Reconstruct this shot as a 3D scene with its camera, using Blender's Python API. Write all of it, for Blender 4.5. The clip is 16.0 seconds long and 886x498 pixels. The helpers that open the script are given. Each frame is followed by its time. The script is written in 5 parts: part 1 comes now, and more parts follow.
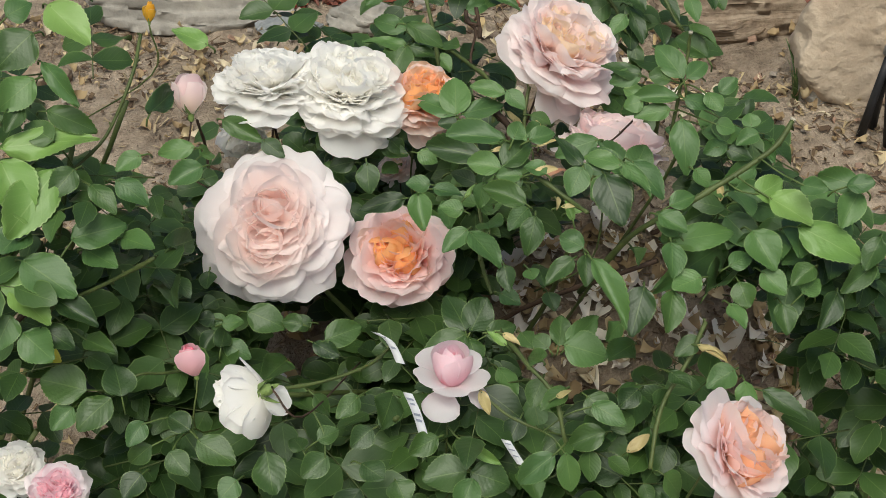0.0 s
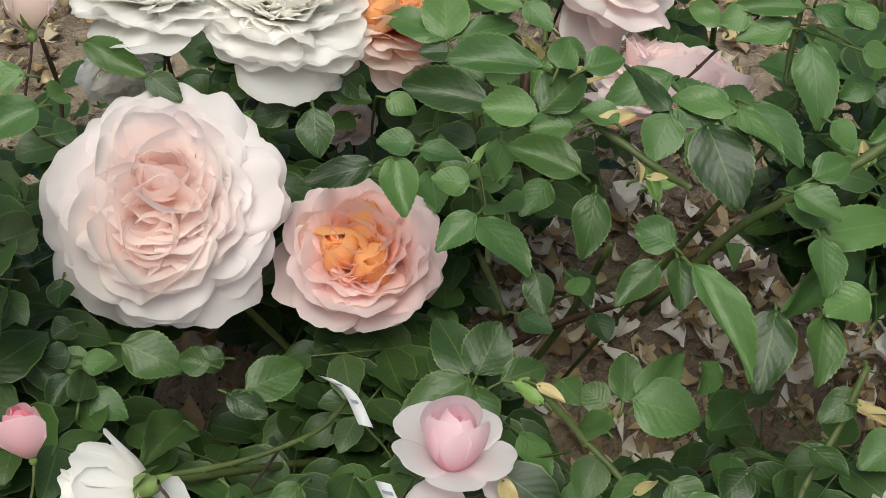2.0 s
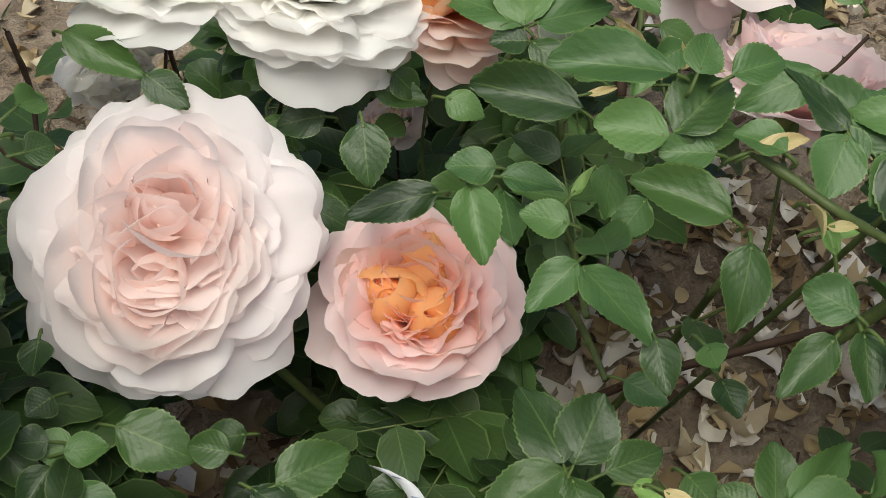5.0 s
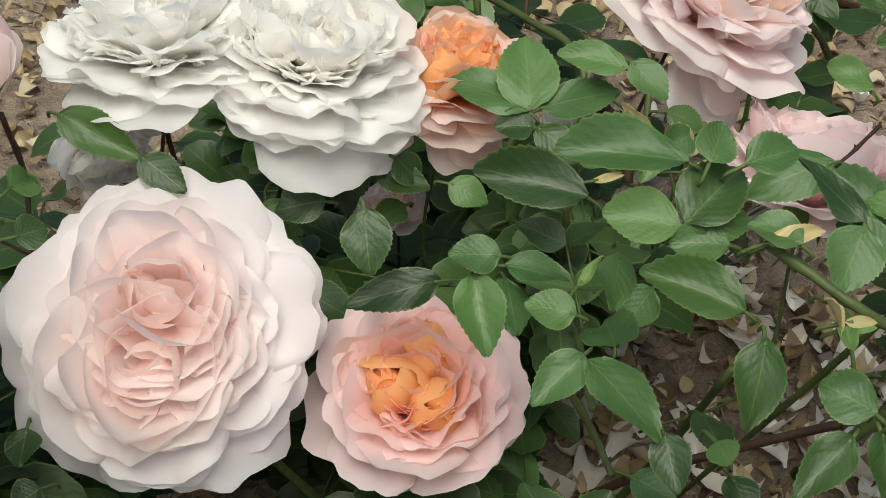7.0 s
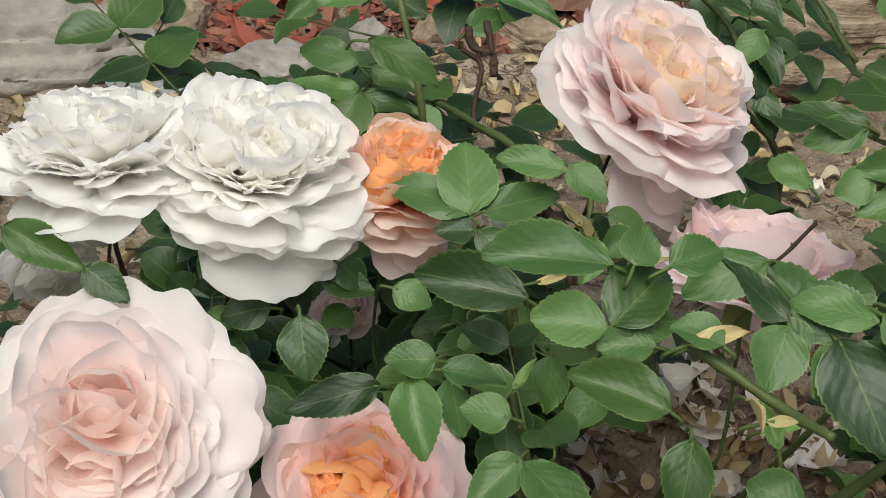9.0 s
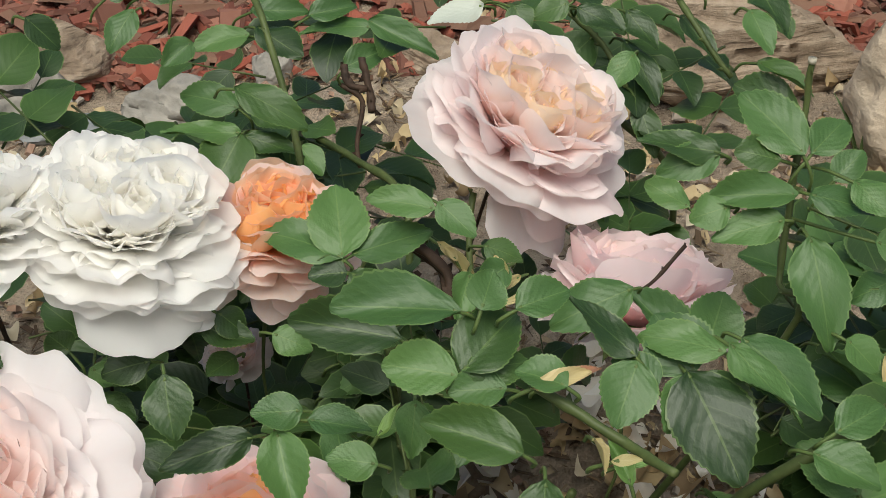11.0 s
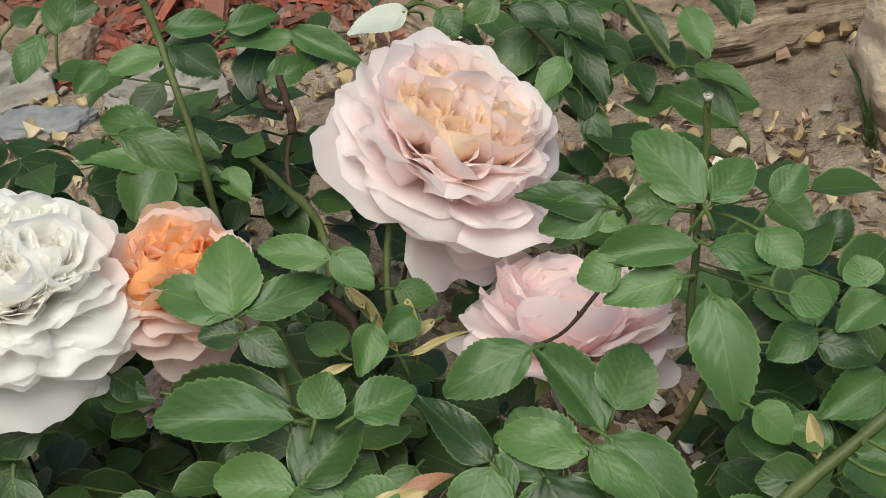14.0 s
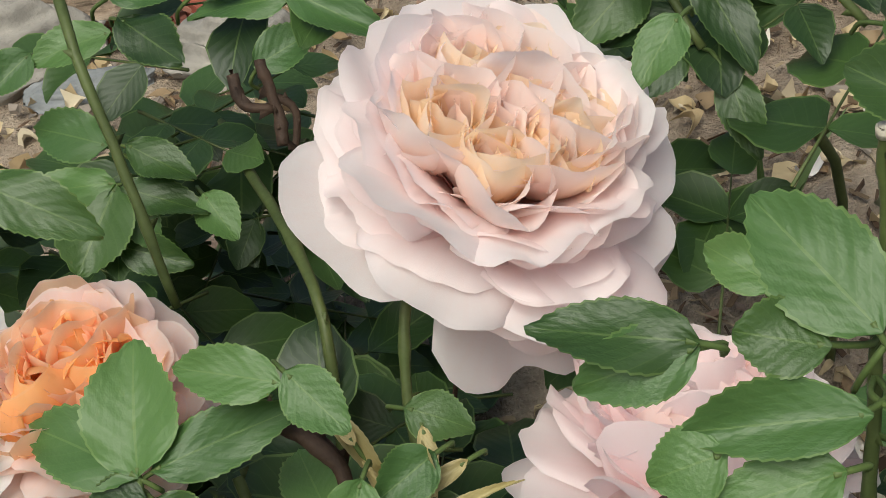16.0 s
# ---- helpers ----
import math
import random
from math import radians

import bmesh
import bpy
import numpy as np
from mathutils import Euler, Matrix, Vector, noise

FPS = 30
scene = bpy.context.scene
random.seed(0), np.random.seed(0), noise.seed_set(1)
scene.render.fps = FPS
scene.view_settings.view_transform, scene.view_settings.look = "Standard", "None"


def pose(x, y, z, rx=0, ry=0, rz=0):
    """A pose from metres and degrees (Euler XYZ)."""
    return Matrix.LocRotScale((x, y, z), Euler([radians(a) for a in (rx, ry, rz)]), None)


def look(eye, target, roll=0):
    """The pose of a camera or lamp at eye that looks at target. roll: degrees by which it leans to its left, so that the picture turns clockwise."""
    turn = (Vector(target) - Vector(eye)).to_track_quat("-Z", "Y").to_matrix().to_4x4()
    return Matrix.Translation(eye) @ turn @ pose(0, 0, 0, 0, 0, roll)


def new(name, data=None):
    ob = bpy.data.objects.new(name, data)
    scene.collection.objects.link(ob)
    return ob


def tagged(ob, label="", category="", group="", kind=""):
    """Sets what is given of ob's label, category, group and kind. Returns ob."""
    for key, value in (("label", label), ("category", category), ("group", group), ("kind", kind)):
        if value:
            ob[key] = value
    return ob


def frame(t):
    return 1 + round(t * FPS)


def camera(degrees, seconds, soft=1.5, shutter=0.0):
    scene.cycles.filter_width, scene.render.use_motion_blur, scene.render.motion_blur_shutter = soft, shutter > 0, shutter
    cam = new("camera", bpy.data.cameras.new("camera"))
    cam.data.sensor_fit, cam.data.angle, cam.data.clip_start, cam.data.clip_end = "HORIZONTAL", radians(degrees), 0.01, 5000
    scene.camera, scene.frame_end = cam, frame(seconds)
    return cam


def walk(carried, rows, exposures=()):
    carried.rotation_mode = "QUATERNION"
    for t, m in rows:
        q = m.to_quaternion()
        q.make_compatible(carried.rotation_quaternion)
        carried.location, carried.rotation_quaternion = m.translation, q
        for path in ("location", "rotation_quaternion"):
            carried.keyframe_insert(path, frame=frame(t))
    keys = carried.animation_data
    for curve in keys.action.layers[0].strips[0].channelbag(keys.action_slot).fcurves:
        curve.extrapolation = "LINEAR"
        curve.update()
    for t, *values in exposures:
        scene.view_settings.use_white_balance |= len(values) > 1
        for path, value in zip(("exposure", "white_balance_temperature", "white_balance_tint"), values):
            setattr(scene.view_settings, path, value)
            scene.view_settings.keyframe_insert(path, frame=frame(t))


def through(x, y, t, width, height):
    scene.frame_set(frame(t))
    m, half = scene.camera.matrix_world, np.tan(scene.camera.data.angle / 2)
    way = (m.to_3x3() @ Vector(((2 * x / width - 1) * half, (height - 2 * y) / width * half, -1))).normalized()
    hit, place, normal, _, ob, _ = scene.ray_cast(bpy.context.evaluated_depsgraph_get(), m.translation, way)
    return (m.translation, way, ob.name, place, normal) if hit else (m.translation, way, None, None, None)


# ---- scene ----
cam = camera(30, 16.0, soft=0.75)
PATH = [
    (0, (-0.1374, -0.8435, 1.0770), (0.0005, -0.0619, 0.4686), 4.68),
    (0.5, (-0.1278, -0.7307, 0.9930), (0.0245, 0.0493, 0.3861), 5.27),
    (1, (-0.1209, -0.6284, 0.9183), (0.0469, 0.1469, 0.3094), 5.92),
    (1.5, (-0.1184, -0.5783, 0.8761), (0.0628, 0.1939, 0.2671), 6.60),
    (2, (-0.1172, -0.5425, 0.8512), (0.0750, 0.2241, 0.2386), 7.28),
    (2.5, (-0.1090, -0.4930, 0.8155), (0.0903, 0.2670, 0.1969), 7.79),
    (3, (-0.1117, -0.4671, 0.7929), (0.0948, 0.2929, 0.1766), 8.58),
    (3.5, (-0.1123, -0.4503, 0.7808), (0.0923, 0.3110, 0.1655), 8.73),
    (4, (-0.1116, -0.4290, 0.7691), (0.0866, 0.3373, 0.1579), 8.55),
    (4.2, (-0.1164, -0.4141, 0.7850), (0.0843, 0.3255, 0.1427), 7.59),
    (6.3, (-0.1100, -0.3986, 0.7770), (0.0767, 0.3678, 0.1623), 7.09),
    (6.5, (-0.1111, -0.3960, 0.7773), (0.0790, 0.3722, 0.1659), 7.24),
    (7, (-0.1131, -0.3917, 0.7755), (0.0828, 0.3850, 0.1768), 7.48),
    (7.5, (-0.1097, -0.3959, 0.7756), (0.0853, 0.3947, 0.1952), 7.25),
    (8, (-0.1142, -0.3928, 0.7806), (0.0949, 0.3987, 0.2062), 8.07),
    (8.2, (-0.1072, -0.3949, 0.7802), (0.0945, 0.4040, 0.2136), 7.32),
    (10.3, (-0.0904, -0.3995, 0.7889), (0.1230, 0.4107, 0.2430), 5.11),
    (10.5, (-0.0858, -0.4011, 0.7894), (0.1299, 0.4092, 0.2444), 4.84),
    (11, (-0.0669, -0.3986, 0.7974), (0.1536, 0.4073, 0.2479), 3.67),
    (11.5, (-0.0366, -0.3836, 0.8068), (0.1628, 0.4183, 0.2437), 1.55),
    (12, (-0.0162, -0.3713, 0.8142), (0.1657, 0.4271, 0.2403), 0.20),
    (12.5, (0.0050, -0.3655, 0.8158), (0.1683, 0.4312, 0.2338), -0.99),
    (13, (0.0132, -0.3653, 0.8123), (0.1662, 0.4312, 0.2273), -1.55),
    (13.5, (0.0091, -0.3626, 0.8046), (0.1627, 0.4334, 0.2191), -1.03),
    (14, (0.0160, -0.3523, 0.8154), (0.1575, 0.4325, 0.2120), -2.04),
    (14.5, (0.0224, -0.3271, 0.8117), (0.1468, 0.4518, 0.1970), -2.63),
    (15, (0.0408, -0.2981, 0.8146), (0.1365, 0.4709, 0.1826), -4.35),
    (15.5, (0.0779, -0.2168, 0.7551), (0.1159, 0.5488, 0.1128), -8.10),
    (16, (0.0935, -0.1740, 0.7245), (0.0806, 0.5889, 0.0781), -11.49),
]
scene.cycles.max_bounces, scene.cycles.diffuse_bounces, scene.cycles.transmission_bounces = 16, 12, 12  # light wanders far between thin petals
walk(cam, [(t, look(eye, target, roll)) for t, eye, target, roll in PATH],
     [(0.0, -0.10, 6270, 2.0), (16.0, -0.10, 6270, 2.0)])

# ---- daylight: thin cloud, a broad soft sun high over the left shoulder ----
SUN_UP, SUN_TURN = radians(62), radians(205)
world = bpy.data.worlds.new("sky")
scene.world = world
world.use_nodes = True
sky = world.node_tree.nodes.new("ShaderNodeTexSky")
sky.sky_type, sky.sun_disc, sky.sun_elevation, sky.sun_rotation = "NISHITA", False, SUN_UP, SUN_TURN
sky.air_density, sky.dust_density, sky.ozone_density = 0.8, 6.0, 0.3  # thin cloud whitens the sky
world.node_tree.links.new(sky.outputs[0], world.node_tree.nodes["Background"].inputs[0])
world.node_tree.nodes["Background"].inputs[1].default_value = 0.122
sun_data = bpy.data.lights.new("sun", "SUN")
sun_data.energy, sun_data.angle, sun_data.color = 2.35, radians(36), (1.0, 0.95, 0.87)
sun = new("sun", sun_data)
sun_from = Vector((math.sin(SUN_TURN) * math.cos(SUN_UP), math.cos(SUN_TURN) * math.cos(SUN_UP), math.sin(SUN_UP)))
sun.rotation_mode = "QUATERNION"
sun.rotation_quaternion = sun_from.to_track_quat("Z", "Y")


# ---- materials ----
class Nodes:
    """A small help to wire a node material."""

    def __init__(self, name):
        self.mat = bpy.data.materials.new(name)
        self.mat.use_nodes = True
        self.tree = self.mat.node_tree
        self.bsdf = self.tree.nodes["Principled BSDF"]
        self.out = self.tree.nodes["Material Output"]

    def add(self, kind, **inputs):
        n = self.tree.nodes.new(kind)
        for k, v in inputs.items():
            k = k.replace("_", " ")
            if isinstance(v, bpy.types.NodeSocket):
                self.tree.links.new(v, n.inputs[k])
            else:
                n.inputs[k].default_value = v
        return n

    def math(self, op, a, b=0.0, c=0.0):
        n = self.tree.nodes.new("ShaderNodeMath")
        n.operation = op
        for i, v in enumerate((a, b, c)):
            if isinstance(v, bpy.types.NodeSocket):
                self.tree.links.new(v, n.inputs[i])
            else:
                n.inputs[i].default_value = v
        return n.outputs[0]

    def mix(self, f, a, b):
        n = self.tree.nodes.new("ShaderNodeMix")
        n.data_type = "RGBA"
        for i, v in ((0, f), (6, a), (7, b)):
            if isinstance(v, bpy.types.NodeSocket):
                self.tree.links.new(v, n.inputs[i])
            else:
                n.inputs[i].default_value = (*v, 1) if i > 0 else v
        return n.outputs[2]

    def ramp(self, f, *stops):
        n = self.tree.nodes.new("ShaderNodeValToRGB")
        self.tree.links.new(f, n.inputs[0])
        while len(n.color_ramp.elements) < len(stops):
            n.color_ramp.elements.new(0.5)
        for e, (p, c) in zip(n.color_ramp.elements, stops):
            e.position, e.color = p, (*c, 1)
        return n.outputs[0]

    def noise(self, scale, detail=4.0, where="Object", rough=0.55):
        t = self.tree.nodes.new("ShaderNodeTexCoord").outputs[where]
        return self.add("ShaderNodeTexNoise", Vector=t, Scale=scale, Detail=detail, Roughness=rough).outputs[0]

    def bump(self, height, strength=0.4, distance=0.002):
        n = self.add("ShaderNodeBump", Height=height, Strength=strength, Distance=distance)
        self.tree.links.new(n.outputs[0], self.bsdf.inputs["Normal"])

    def set(self, **inputs):
        for k, v in inputs.items():
            k = k.replace("_", " ")
            if isinstance(v, bpy.types.NodeSocket):
                self.tree.links.new(v, self.bsdf.inputs[k])
            else:
                self.bsdf.inputs[k].default_value = v

    def thin(self, color, share):
        """Lets some light through a thin sheet."""
        tr = self.add("ShaderNodeBsdfTranslucent", Color=color)
        m = self.add("ShaderNodeMixShader", Fac=share)
        self.tree.links.new(self.bsdf.outputs[0], m.inputs[1])
        self.tree.links.new(tr.outputs[0], m.inputs[2])
        self.tree.links.new(m.outputs[0], self.out.inputs[0])

    def uv(self):
        s = self.add("ShaderNodeSeparateXYZ", Vector=self.tree.nodes.new("ShaderNodeTexCoord").outputs["UV"])
        return s.outputs[0], s.outputs[1]

    def chance(self):
        """A random number for each object and, in joined meshes, for each loose piece."""
        a = self.tree.nodes.new("ShaderNodeObjectInfo").outputs["Random"]
        b = self.tree.nodes.new("ShaderNodeNewGeometry").outputs["Random Per Island"]
        return self.math("FRACT", self.math("ADD", a, b))


def leaf_material(name, dark, light, rib, rough=0.42):
    n = Nodes(name)
    u, v = n.uv()
    off = n.math("ABSOLUTE", n.math("SUBTRACT", u, 0.5))
    tint = n.mix(n.chance(), dark, light)
    patch = n.noise(3.0, 5.0, rough=0.65)
    tint = n.mix(n.math("MULTIPLY", patch, 0.45), tint, light)
    middle = n.math("LESS_THAN", off, 0.016)
    wave = n.math("SINE", n.math("MULTIPLY", n.math("SUBTRACT", v, n.math("MULTIPLY", off, 0.75)), 46.0))
    vein = n.math("GREATER_THAN", wave, 0.95)
    color = n.mix(n.math("MULTIPLY", vein, 0.08), tint, rib)
    color = n.mix(n.math("MULTIPLY", middle, 0.35), color, rib)
    edge = n.math("MULTIPLY", n.math("GREATER_THAN", off, 0.468), 0.45)
    color = n.mix(edge, color, rib)
    n.set(Base_Color=color, Roughness=n.math("ADD", n.math("MULTIPLY", n.noise(90.0, 2.0), 0.25), rough - 0.1))
    n.set(Specular_IOR_Level=0.48)
    net = n.add("ShaderNodeTexVoronoi", Vector=n.tree.nodes.new("ShaderNodeTexCoord").outputs["UV"], Scale=16.0).outputs[0]
    n.bump(n.math("ADD", n.math("ADD", n.math("MULTIPLY", wave, 0.12), n.math("MULTIPLY", net, -0.16)), n.math("MULTIPLY", n.noise(14.0, 2.0), 0.9)), 0.34, 0.0006)
    n.thin(n.mix(0.5, color, (0.14, 0.26, 0.03)), 0.14)
    return n.mat


def petal_material(name, base, edge, through, share=0.56, pale_rim=0.4):
    n = Nodes(name)
    u, v = n.uv()
    soft = n.add("ShaderNodeMapRange", Value=v)
    soft.interpolation_type = "SMOOTHSTEP"
    soft.inputs[1].default_value, soft.inputs[2].default_value = 0.20, 0.84
    grad = n.math("ADD", soft.outputs[0], n.math("MULTIPLY", n.math("SUBTRACT", n.chance(), 0.5), 0.35))
    grad = n.math("ADD", grad, n.math("MULTIPLY", n.math("SUBTRACT", n.noise(60.0, 3.0), 0.5), 0.5))
    color = n.mix(n.math("MINIMUM", n.math("MAXIMUM", grad, 0.0), 1.0), base, edge)
    streak = n.math("SINE", n.math("MULTIPLY", n.math("MULTIPLY", n.math("SUBTRACT", u, 0.5), n.math("SUBTRACT", 1.4, v)), 130.0))
    color = n.mix(n.math("MULTIPLY", n.math("GREATER_THAN", streak, 0.5), 0.07), color, base)
    rim = n.math("GREATER_THAN", v, 0.975)
    color = n.mix(n.math("MULTIPLY", rim, pale_rim), color, (0.92, 0.89, 0.88))
    n.set(Base_Color=color, Roughness=0.6, Specular_IOR_Level=0.25, Sheen_Weight=0.1)
    n.bump(n.math("ADD", n.noise(110.0, 3.0), n.math("MULTIPLY", streak, 0.12)), 0.14, 0.0006)
    n.thin(n.mix(0.5, color, through), share)
    return n.mat


def plain_material(name, a, b, scale, rough=0.8, bump=0.4, distance=0.002, spec=0.3, where="Object"):
    n = Nodes(name)
    f = n.noise(scale, 6.0, where)
    g = n.noise(scale * 7.3, 4.0, where)
    color = n.ramp(n.math("ADD", n.math("MULTIPLY", f, 0.7), n.math("MULTIPLY", g, 0.3)), (0.32, a), (0.68, b))
    n.set(Base_Color=color, Roughness=rough, Specular_IOR_Level=spec)
    n.bump(n.math("ADD", f, n.math("MULTIPLY", g, 0.6)), bump, distance)
    return n.mat


def scrap_material(name, *colors, rough=0.75, share=0.0, dirt=0.5):
    """Loose pieces, each of one of several colours."""
    n = Nodes(name)
    step = 1.0 / len(colors)
    color = n.ramp(n.chance(), *[(i * step, c) for i, c in enumerate(colors)])
    color = n.mix(n.math("MULTIPLY", n.noise(120.0, 4.0), dirt), color, tuple(c * 0.55 for c in colors[0]))
    n.set(Base_Color=color, Roughness=rough, Specular_IOR_Level=0.2)
    n.bump(n.noise(240.0, 4.0), 0.5, 0.001)
    if share:
        n.thin(color, share)
    return n.mat


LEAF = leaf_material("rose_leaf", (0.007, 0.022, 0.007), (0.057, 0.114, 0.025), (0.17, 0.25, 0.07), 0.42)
# the rose leaf again, its colour lightened for leaves that catch the light
LEAF_LIT = leaf_material("lit_leaf", (0.034, 0.086, 0.024), (0.096, 0.186, 0.048), (0.18, 0.27, 0.08), 0.44)
LEAF_YOUNG = leaf_material("young_leaf", (0.12, 0.24, 0.05), (0.20, 0.33, 0.08), (0.32, 0.42, 0.16))
LEAF_PALE = leaf_material("pale_leaf", (0.42, 0.47, 0.40), (0.55, 0.58, 0.50), (0.6, 0.62, 0.55))
LEAF_STRAW = leaf_material("straw_bract", (0.34, 0.30, 0.12), (0.52, 0.42, 0.20), (0.55, 0.45, 0.25))
LEAF_YELLOW = leaf_material("yellow_leaf", (0.55, 0.50, 0.04), (0.66, 0.58, 0.06), (0.6, 0.55, 0.1))
LEAF_RED = leaf_material("withered_bract", (0.34, 0.15, 0.09), (0.50, 0.30, 0.17), (0.5, 0.3, 0.2))
STEM = plain_material("green_cane", (0.045, 0.064, 0.018), (0.10, 0.13, 0.040), 60.0, 0.5, 0.3, 0.0006)
BROWN_STEM = plain_material("brown_cane", (0.026, 0.016, 0.011), (0.075, 0.045, 0.028), 90.0, 0.7, 0.5, 0.001)
PETIOLE = plain_material("leaf_stalk", (0.06, 0.095, 0.025), (0.12, 0.17, 0.05), 90.0, 0.5, 0.3, 0.0005)
CUT_WOOD = plain_material("cut_wood", (0.34, 0.30, 0.22), (0.56, 0.52, 0.42), 300.0, 0.8, 0.4, 0.0005)
CALYX = plain_material("calyx", (0.12, 0.19, 0.05), (0.22, 0.29, 0.09), 120.0, 0.55, 0.3, 0.0005)

PETALS = {}


def petal_colors(kind, *rows):
    """Outer, inner and heart petals of one kind of bloom, each with a base and an edge colour."""
    PETALS[kind] = [petal_material(f"{kind}_petal", base, edge, tuple(c ** 0.7 for c in base), 0.57 + 0.03 * i, 0.4 - 0.15 * i) for i, (base, edge) in enumerate(rows)]


petal_colors("blush", ((0.988, 0.88, 0.855), (0.982, 0.958, 0.962)), ((0.99, 0.845, 0.795), (0.984, 0.935, 0.925)), ((0.99, 0.79, 0.73), (0.986, 0.90, 0.87)))
petal_colors("apricot", ((0.98, 0.68, 0.58), (0.965, 0.82, 0.83)), ((0.985, 0.64, 0.44), (0.97, 0.78, 0.73)), ((0.99, 0.54, 0.16), (0.985, 0.67, 0.33)))
petal_colors("white", ((0.985, 0.97, 0.925), (0.984, 0.978, 0.966)), ((0.988, 0.968, 0.91), (0.985, 0.977, 0.958)), ((0.992, 0.965, 0.87), (0.988, 0.975, 0.935)))
petal_colors("shell", ((0.99, 0.81, 0.77), (0.982, 0.935, 0.935)), ((0.99, 0.79, 0.69), (0.982, 0.905, 0.885)), ((0.99, 0.77, 0.42), (0.985, 0.89, 0.77)))
petal_colors("rosy", ((0.99, 0.80, 0.79), (0.98, 0.915, 0.92)), ((0.99, 0.79, 0.77), (0.98, 0.88, 0.88)), ((0.99, 0.79, 0.69), (0.98, 0.88, 0.86)))
petal_colors("amber", ((0.98, 0.62, 0.38), (0.955, 0.82, 0.80)), ((0.985, 0.58, 0.24), (0.97, 0.72, 0.52)), ((0.99, 0.53, 0.13), (0.98, 0.66, 0.32)))
petal_colors("peach", ((0.985, 0.80, 0.76), (0.975, 0.91, 0.93)), ((0.985, 0.68, 0.50), (0.97, 0.83, 0.81)), ((0.98, 0.50, 0.17), (0.96, 0.66, 0.44)))
petal_colors("pink", ((0.98, 0.83, 0.87), (0.98, 0.94, 0.96)), ((0.98, 0.70, 0.76), (0.98, 0.84, 0.88)), ((0.94, 0.50, 0.58), (0.95, 0.68, 0.74)))
petal_colors("rosebud", ((0.95, 0.64, 0.66), (0.95, 0.66, 0.71)), ((0.95, 0.50, 0.58), (0.95, 0.60, 0.66)), ((0.90, 0.30, 0.40), (0.92, 0.40, 0.50)))
petal_colors("blushbud", ((0.95, 0.86, 0.72), (0.94, 0.82, 0.82)), ((0.95, 0.76, 0.74), (0.94, 0.80, 0.80)), ((0.94, 0.66, 0.64), (0.94, 0.74, 0.74)))
petal_colors("yellow", ((0.78, 0.48, 0.04), (0.85, 0.55, 0.05)), ((0.80, 0.45, 0.03), (0.86, 0.52, 0.04)), ((0.80, 0.40, 0.03), (0.86, 0.50, 0.04)))

SOIL = Nodes("soil")
_f, _g, _h = SOIL.noise(9.0, 6.0), SOIL.noise(75.0, 6.0, rough=0.7), SOIL.noise(420.0, 3.0)
_c = SOIL.ramp(SOIL.math("ADD", SOIL.math("MULTIPLY", _f, 0.55), SOIL.math("MULTIPLY", _g, 0.45)),
               (0.36, (0.13, 0.100, 0.072)), (0.50, (0.33, 0.268, 0.200)), (0.64, (0.52, 0.435, 0.335)))
SOIL.set(Base_Color=SOIL.mix(SOIL.math("MULTIPLY", _h, 0.5), _c, (0.20, 0.145, 0.105)), Roughness=0.95, Specular_IOR_Level=0.1)
SOIL.bump(SOIL.math("ADD", _g, SOIL.math("MULTIPLY", _h, 0.7)), 0.9, 0.006)
SOIL = SOIL.mat
def strata_material(name, *colors):
    """Sandstone in thin level beds."""
    n = Nodes(name)
    at = n.tree.nodes.new("ShaderNodeTexCoord").outputs["Object"]
    flat = n.add("ShaderNodeMapping", Vector=at, Scale=(9, 9, 95)).outputs[0]
    bands = n.add("ShaderNodeTexNoise", Vector=flat, Scale=1.0, Detail=6.0, Roughness=0.6, Distortion=0.6).outputs[0]
    grain = n.noise(140.0, 5.0)
    color = n.ramp(n.math("ADD", n.math("MULTIPLY", bands, 0.7), n.math("MULTIPLY", grain, 0.3)), *[(0.34 + 0.32 * i / (len(colors) - 1), c) for i, c in enumerate(colors)])
    n.set(Base_Color=color, Roughness=0.9, Specular_IOR_Level=0.2)
    n.bump(n.math("ADD", bands, n.math("MULTIPLY", grain, 0.4)), 1.0, 0.007)
    return n.mat


SANDSTONE = strata_material("sandstone", (0.12, 0.088, 0.062), (0.27, 0.205, 0.145), (0.42, 0.345, 0.26))
PALE_STONE = plain_material("pale_sandstone", (0.34, 0.26, 0.18), (0.60, 0.50, 0.38), 11.0, 0.88, 0.9, 0.008)
GREY_STONE = plain_material("grey_stone", (0.17, 0.16, 0.14), (0.40, 0.37, 0.32), 16.0, 0.85, 0.8, 0.005)
SLATE = plain_material("slate", (0.15, 0.16, 0.16), (0.31, 0.32, 0.32), 20.0, 0.7, 0.6, 0.004)
MULCH = scrap_material("red_bark", (0.26, 0.070, 0.045), (0.36, 0.120, 0.078), (0.13, 0.048, 0.036), (0.40, 0.20, 0.14), (0.09, 0.045, 0.036), (0.22, 0.14, 0.095), rough=0.85)
LITTER = scrap_material("dry_litter", (0.16, 0.10, 0.06), (0.05, 0.034, 0.024), (0.30, 0.21, 0.12), (0.07, 0.045, 0.03), (0.10, 0.07, 0.045), (0.40, 0.32, 0.20), rough=0.9)
PETAL_DRY = scrap_material("fallen_petal", (0.50, 0.38, 0.21), (0.70, 0.59, 0.38), (0.58, 0.44, 0.23), (0.76, 0.68, 0.51), (0.30, 0.21, 0.12), (0.42, 0.31, 0.17), rough=0.7, share=0.2, dirt=0.45)
